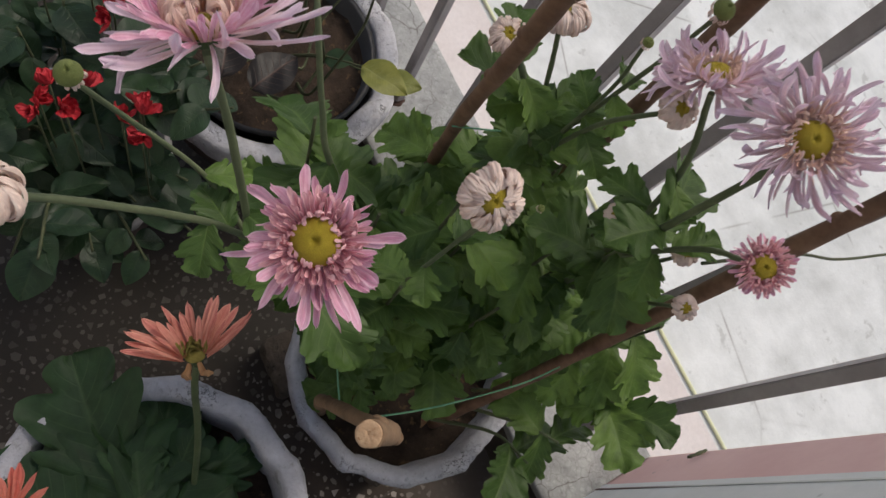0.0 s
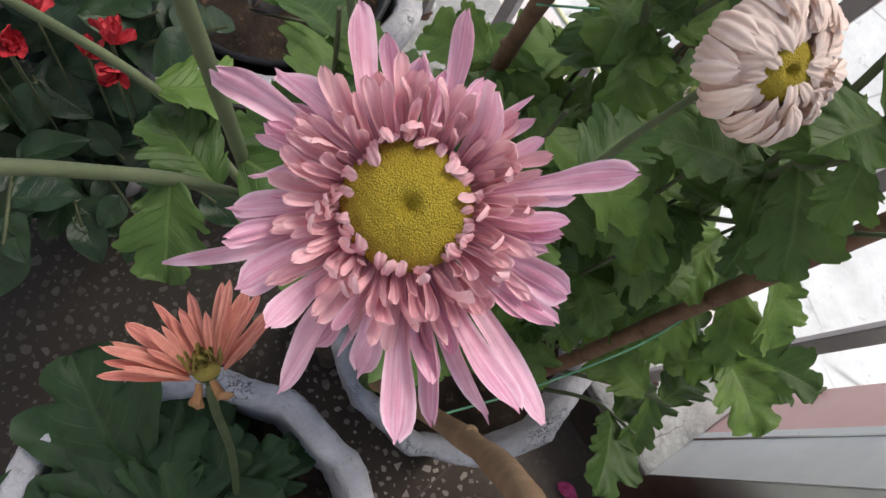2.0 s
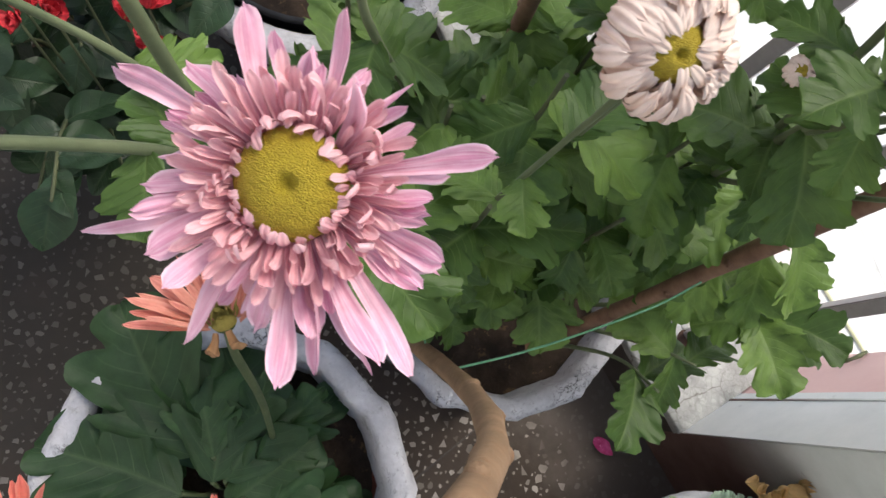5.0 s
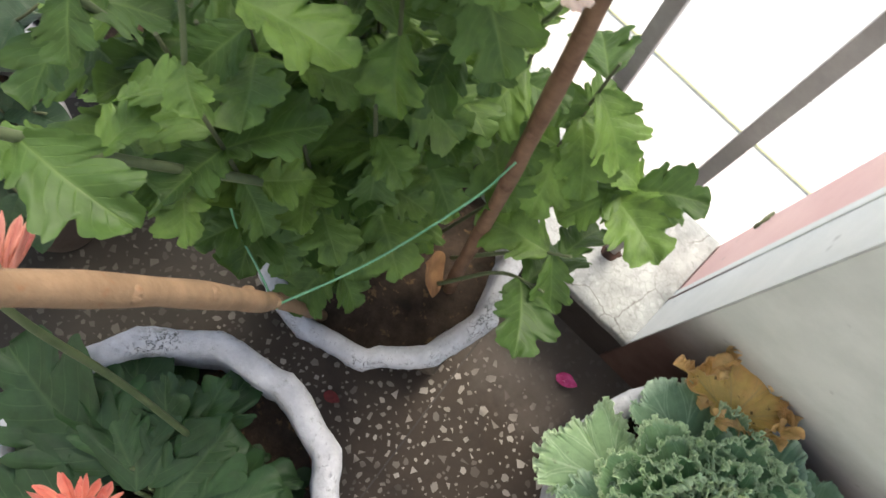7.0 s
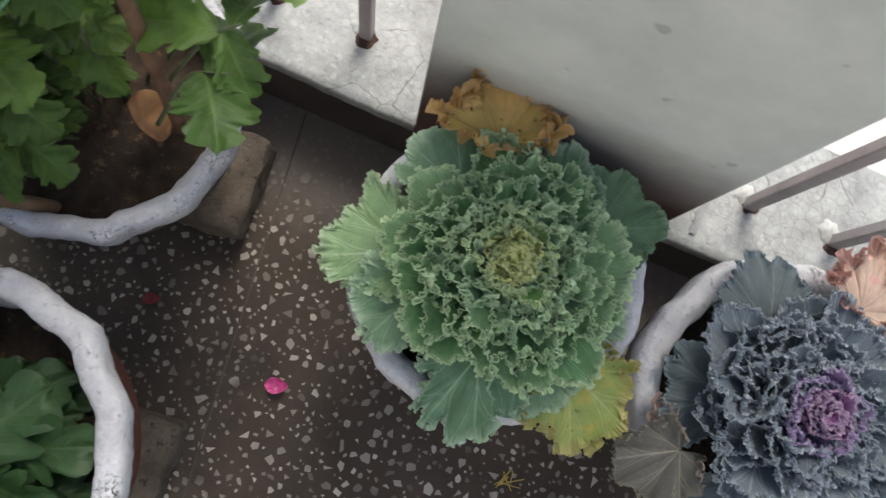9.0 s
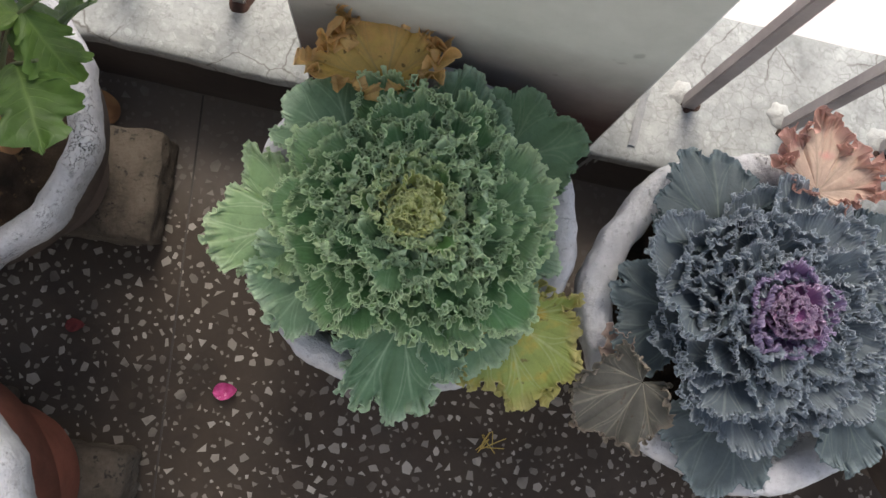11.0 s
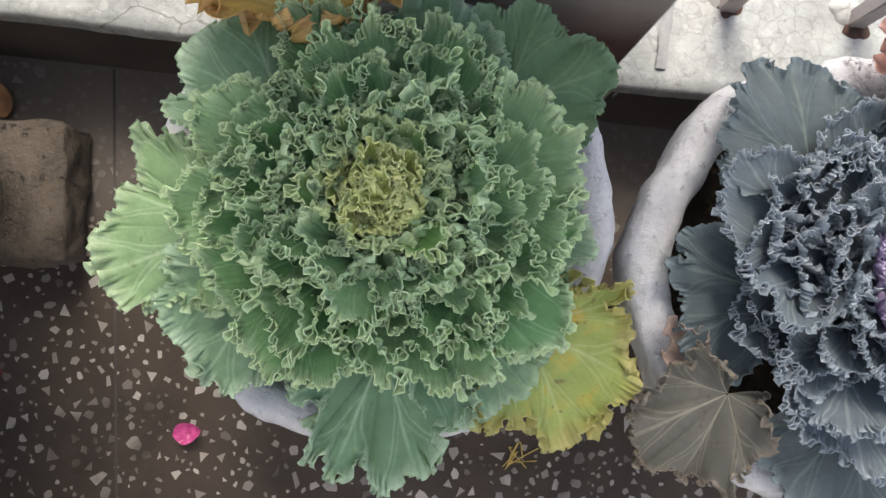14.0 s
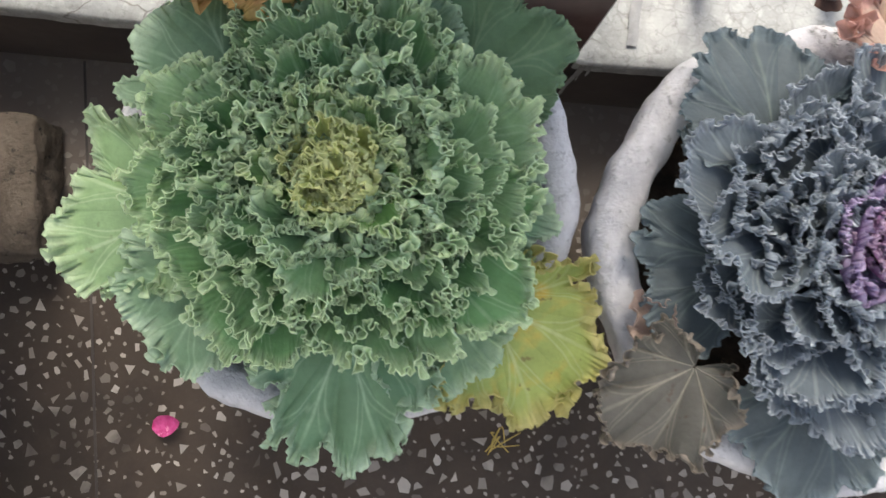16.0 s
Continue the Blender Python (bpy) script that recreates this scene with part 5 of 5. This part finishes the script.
string([(-0.433, -0.168, 0.655), (-0.41, -0.09, 0.640), (-0.392, 0.0, 0.640), (-0.389, 0.046, 0.645)], 0.0009, "green plastic twine tied between two stakes", 1)
string([(-0.440, -0.162, 0.60), (-0.470, -0.152, 0.605), (-0.500, -0.143, 0.625), (-0.512, -0.135, 0.655)], 0.0009, "green plastic twine tied round the cut branch", 2)
string([(-0.598, -0.038, 0.83), (-0.585, 0.03, 0.80), (-0.557, 0.112, 0.795)], 0.0008, "thin green twine tied between two stakes", 3)

# ---- gerberas ----
ger = thing("gerbera", (*POT_B, 0.332), "orange gerbera with tall stalks and broad lobed leaves", "gerbera")
OG = Vector((*POT_B, 0.332))
GER_LEAVES = []
for q in range(5):
    mesh = lobed_leaf("leaf", 0.13, 600 + q, 3.2, 0.33, 0.45, 0.18, 0.35)
    mesh.materials.append(M["gerbera_leaf"])
    GER_LEAVES.append(mesh)
rg = random.Random(5)
for k in range(36):
    a = k * 2.4
    r = 0.015 + 0.045 * rg.random()
    put_leaf(ger, GER_LEAVES[k % 5], (r * math.cos(a), r * math.sin(a), 0.0 + 0.05 * rg.random()), a, radians(rg.uniform(0, 42)), radians(rg.uniform(-20, 20)), rg.uniform(0.55, 0.82))
# the broad upper leaves: where each starts, its heading, pitch and size
for k, (x, y, z, a, pitch, size) in enumerate([(-0.055, -0.005, 0.075, 181, 14, 1.22), (-0.045, 0.012, 0.085, 162, 4, 0.80), (-0.025, 0.000, 0.080, 140, 6, 1.02), (-0.020, 0.010, 0.075, 115, 4, 0.80),
                                               (0.000, 0.000, 0.070, 92, 2, 0.80), (0.020, 0.000, 0.065, 64, 4, 0.82), (-0.030, -0.030, 0.075, 212, 8, 1.05), (0.010, -0.030, 0.070, 262, 6, 1.0), (0.035, -0.010, 0.070, 330, 6, 1.0)]):
    mesh = lobed_leaf("leaf", 0.13, 620 + k, 2.7, 0.44, 0.4, 0.12, 0.25)
    mesh.materials.append(M["gerbera_leaf"])
    put_leaf(ger, mesh, (x, y, z), radians(a), radians(pitch), radians(rg.uniform(-12, 12)), size)
    part("stem", tube("stem", spline([(x * 0.4, y * 0.4, 0), (x * 0.6, y * 0.6, z * 0.6), (x, y, z)], 8), 0.0022, 6, True, 0.1, k), M["ger_stem"], ger)
for k, (at, d, r, pet, n, mat) in enumerate([((-0.519, -0.272, 0.769), (-0.68, 0.12, 0.66), 0.056, RAY, 32, "ger_disc"),
                                             ((-0.413, -0.346, 0.660), (0.1, 0.0, 1.0), 0.041, CORAL, 26, "disc"),
                                             ((-0.475, -0.418, 0.740), (-0.3, 0.2, 0.9), 0.036, CORAL, 24, "disc")]):
    flower(ger, Vector(at) - OG, d, r, [(pet, n, 0.16, 24, 7, 0.86), (pet, n // 2, 0.14, 38, 8, 0.66), (FILAMENT, 34, 0.09, 58, 14, 0.9), (FILAMENT, 20, 0.05, 74, 10, 0.8)], 0.12, mat, 70 + k, "flower", "", 0.2 if k else 0.0, 0.6, 0.08, 1.0, 2.0 if k else 0.25)
    p = Vector(at) - OG
    if k == 0:
        for turn in (-0.5, 0.1):
            part("withered_petal", petal_mesh("withered_petal", 0.022, 0.0045, 90 + k, 1.4, 0.8, 0.2, M["dry_leaf"], 2.0), None, ger, "shrivelled brown petal", facing(p, d, turn) @ Matrix.Translation((0, 0.010, 0.002)) @ Matrix.Rotation(radians(-50), 4, "X"))
    dn = Vector(d).normalized()
    line = spline([(-0.02, 0.06, 0), p * 0.5 + Vector((-0.012, 0.035, 0.02)), p + Vector((0.014, -0.006, -0.06)), p - dn * 0.006], 20) if k == 0 else spline([(0.02 * (k - 1), 0.02, 0), p * 0.5 + Vector((0.01, 0.0, 0.03)), p - dn * 0.05 + Vector((0, 0, -0.01)), p - dn * 0.006], 20)
    part("stem", tube("stem", line, [0.0034 - 0.0008 * i / 19 for i in range(20)], 8, True, 0.1, k), M["ger_stem"], ger)


# ---- red-flowered shrub ----
shrub = thing("red_flowered_shrub", (*POT_C, 0.275), "dark green leafy shrub with small bright red flowers", "shrub")
ROUND = []
for q in range(5):
    mesh = oval_leaf("leaf", 0.046, 700 + q, 0.36, 0.3)
    mesh.materials.append(M["round_leaf"])
    ROUND.append(mesh)
REDP = petal_set(1.0, 0.30, M["red"], 540, (0.2, 0.4, 0.1), 0.2, 0.1, 3)
rc = random.Random(9)
for k in range(30):
    a = k * 2.4
    r = 0.19 * math.sqrt((k + 0.5) / 30)
    tip = Vector((r * math.cos(a) + 0.045, r * math.sin(a) + 0.0, 0.14 + 0.20 * rc.random()))
    line = spline([(0.02 * math.cos(a), 0.02 * math.sin(a), 0), tip * 0.55 + Vector((0, 0, 0.05)), tip], 14)
    part("stem", tube("stem", line, [0.003 - 0.0015 * i / 13 for i in range(14)], 6, True, 0.1, k), M["dark_stem"], shrub)
    for j in range(8):
        p = line[5 + j]
        put_leaf(shrub, ROUND[rc.randrange(5)], p, rc.random() * 6.28, radians(rc.uniform(-30, 30)), radians(rc.uniform(-25, 25)), rc.uniform(0.75, 1.3))
for k, (x, y) in enumerate([(-0.809, -0.214), (-0.834, -0.299), (-0.822, -0.255), (-0.924, -0.198), (-0.789, -0.216), (-0.955, -0.257), (-0.80, -0.235), (-0.845, -0.285), (-0.935, -0.215), (-0.91, -0.207), (-0.82, -0.306), (-0.806, -0.282), (-0.776, -0.224)]):
    flower(shrub, Vector((x, y, 0.585 + 0.02 * (k % 3))) - Vector((*POT_C, 0.275)), (rc.uniform(-0.9, 0.9), rc.uniform(-0.9, 0.9), 0.8), 0.018, [(REDP, 5, 0.05, 40, 22, 1.1), (REDP, 5, 0.05, 62, 15, 0.9)], 0.08, "brown_disc", k * 3, "flower")
    line = spline([(x - POT_C[0], y - POT_C[1], 0.10), (x - POT_C[0], y - POT_C[1], 0.2), (x - POT_C[0], y - POT_C[1], 0.307 + 0.02 * (k % 3))], 8)
    part("stem", tube("stem", line, 0.0012, 6, True, 0.1, k), M["dark_stem"], shrub)


# ---- bare climber in the far pot ----
vine = thing("dry_climber", (*POT_D, 0.245), "dry twiggy climber with a few leaves in a black nursery pot", "climber")
rows = [[(r * math.cos(a), r * math.sin(a), z) for a in (2 * math.pi * j / 36 for j in range(36))] for r, z in ((0.132, -0.02), (0.148, 0.085), (0.152, 0.088), (0.143, 0.088), (0.135, 0.03), (0.01, 0.03))]
part("nursery_pot", grid_mesh("nursery_pot", rows, wrap=True), M["black_plastic"], vine, "black plastic nursery pot")
rows = [[(r * math.cos(a), r * math.sin(a), 0.055 + 0.012 * noise.noise(Vector((r * math.cos(a) * 30, r * math.sin(a) * 30, 2)))) for a in (2 * math.pi * j / 40 for j in range(40))] for r in (0.141, 0.11, 0.07, 0.03, 0.001)]
part("soil", grid_mesh("soil", rows, wrap=True), M["soil"], vine)
rv = random.Random(3)
for k in range(9):
    a = k * 2.4
    pts = [(0.05 * math.cos(a), 0.05 * math.sin(a), 0.05)]
    for j in range(4):
        q = Vector(pts[-1])
        pts.append(q + Vector((rv.uniform(-0.05, 0.06), rv.uniform(-0.05, 0.06), rv.uniform(-0.02, 0.12))))
    line = spline(pts, 20)
    part("stem", tube("stem", line, [0.0026 - 0.001 * i / 19 for i in range(20)], 6, True, 0.1, k), M["dark_stem"], vine)
    if k % 2:
        put_leaf(vine, ROUND[k % 5], line[14], a, radians(20), 0.2, 0.9)


for k, (x, y, z, a, size, mat) in enumerate([(-0.882, -0.05, 0.40, 1.9, 1.5, "patterned_leaf"), (-0.90, -0.085, 0.42, 2.6, 1.5, "patterned_leaf"), (-0.86, 0.10, 0.42, 0.6, 1.3, "yellow_leaf"), (-0.84, 0.13, 0.40, 1.0, 1.0, "yellow_leaf")]):
    mesh = oval_leaf("leaf", 0.055, 720 + k)
    mesh.materials.append(M[mat])
    put_leaf(vine, mesh, Vector((x, y, z)) - Vector((*POT_D, 0.245)), a, radians(12), 0.1, size)
    part("stem", tube("stem", spline([(0, 0, 0.05), (0.5 * (x - POT_D[0]), 0.5 * (y - POT_D[1]), 0.13), (x - POT_D[0], y - POT_D[1], z - 0.245)], 8), 0.0016, 6), M["dark_stem"], vine)


# ---- small things on the floor ----
def petal_on_floor(x, y, turn, size, label, mat="magenta"):
    mesh = oval_leaf("petal", size, int(1000 + 100 * x), 0.31, -0.4)
    for v in mesh.vertices:
        v.co.z += size * 0.10 * noise.noise(v.co / size * 4.0) + size * 0.5 * max(0, abs(v.co.x) - 0.15 * size) / size * 1.6
    mesh.materials.append(M[mat])
    ob = part("fallen_petal", mesh, None, None, "", pose(x, y, 0.0025, 0, 0, turn))
    return tagged(ob, label, "petal", "petals fallen on the floor")


petal_on_floor(-0.212, -0.223, -70, 0.036, "magenta petal fallen on the terrazzo floor")
petal_on_floor(-0.186, 0.098, -80, 0.034, "crimson petal fallen beside the ledge")
petal_on_floor(-0.42, -0.178, -75, 0.028, "dark brownish red petal fallen on the floor", "dark_petal")

def litter(name, mesh, mat, x, y, z, turn, label, category, group=""):
    mesh.materials.append(M[mat])
    return tagged(part(name, mesh, None, None, "", pose(x, y, z, 0, 0, turn)), label, category, group)


rl = random.Random(31)
for cx, cy, count in ((0.165, -0.213, 5), (0.68, -0.225, 7)):
    for k in range(count):
        pts = [(rl.uniform(-0.02, 0.02), rl.uniform(-0.016, 0.016), 0.0016) for _ in range(3)]
        litter("straw", tube("straw", spline(pts, 8), 0.0007, 5), "straw", cx, cy, 0.0, 0, "thin yellow straw on the terrazzo floor", "straw", "straws on the floor")
pts = [(0.009 * math.cos(a) * r, 0.007 * math.sin(a) * r, 0.004) for a, r in ((0, 1), (2, 0.9), (4, 1))]
litter("pebble", dome("pebble", 0.005, 0.005, 3, 0.0, 0.3), "white_rim", 0.216, 0.097, 0.0, 0, "small pale pebble on the floor between pots", "pebble")
for k, (x, y, z, turn, size, label) in enumerate([(-0.372, 0.098, 0.010, 160, 0.055, "curled brown dead leaf lying beside the brick"), (-0.392, 0.012, 0.292, 250, 0.075, "dry orange-brown leaf standing in the pot soil"), (-0.43, 0.10, 0.006, 30, 0.045, "curled brown dead leaf lying beside the brick")]):
    mesh = oval_leaf("dead_leaf", size, 1200 + k, 0.36, -0.5)
    ob = litter("dead_leaf", mesh, "dry_leaf", x, y, z, turn, label, "dead leaf")
    if k == 1:
        ob.matrix_basis = pose(x, y, z, 58, 0, 120)
# a twig stuck on the pillar's edge
litter("twig", tube("twig", spline([(-0.006, -0.018, 0.0), (-0.003, 0.0, 0.004), (0.0, 0.018, 0.0)], 8), [0.0020, 0.0030, 0.0022, 0.0026, 0.0034, 0.0024, 0.0026, 0.0016], 6, True, 0.4), "dark_stem", PILLAR_X0 - 0.001, LEDGE_BACK - 0.022, LEDGE_Z + 0.16, 0, "short dark twig caught on the pillar edge", "twig")

# ---- joint between two floor panels
bm = box(bmesh.new(), -0.0013, 0.0013, -0.6, 0.24, -0.01, 0.0009)
part("joint", bm, M["ledge_face"], floor, "dark joint between terrazzo panels", pose(-0.293, -0.07, 0, 0, 0, 7.6))
# ---- terrazzo chips ----
rt = random.Random(21)
verts, faces = [], []
placed = {}
cell = 0.019
for _ in range(76000):
    x, y = rt.uniform(-1.99, 1.59), rt.uniform(-1.59, LEDGE_Y - 0.002)
    r = 0.0022 + 0.0078 * rt.random() ** 1.25
    gx, gy = int(math.floor(x / cell)), int(math.floor(y / cell))
    if any((x - px) ** 2 + (y - py) ** 2 < ((r + pr) * 0.86 + 0.0006) ** 2 for i in (-1, 0, 1) for j in (-1, 0, 1) for px, py, pr in placed.get((gx + i, gy + j), ())):
        continue
    placed.setdefault((gx, gy), []).append((x, y, r))
    n = rt.randrange(3, 7)
    a0, sq, ax = rt.random() * 6.28, rt.uniform(0.6, 1.0), rt.random() * 3.14
    k0 = len(verts)
    for k in range(n):
        a = a0 + 6.283 * (k + rt.uniform(-0.34, 0.34)) / n
        q = r * rt.uniform(0.72, 1.1)
        u, v = q * math.cos(a), q * sq * math.sin(a)
        verts.append((x + u * math.cos(ax) - v * math.sin(ax), y + u * math.sin(ax) + v * math.cos(ax), 0.0006))
    faces.append(tuple(range(k0, k0 + n)))
mesh = bpy.data.meshes.new("stone_chips")
mesh.from_pydata(verts, [], faces)
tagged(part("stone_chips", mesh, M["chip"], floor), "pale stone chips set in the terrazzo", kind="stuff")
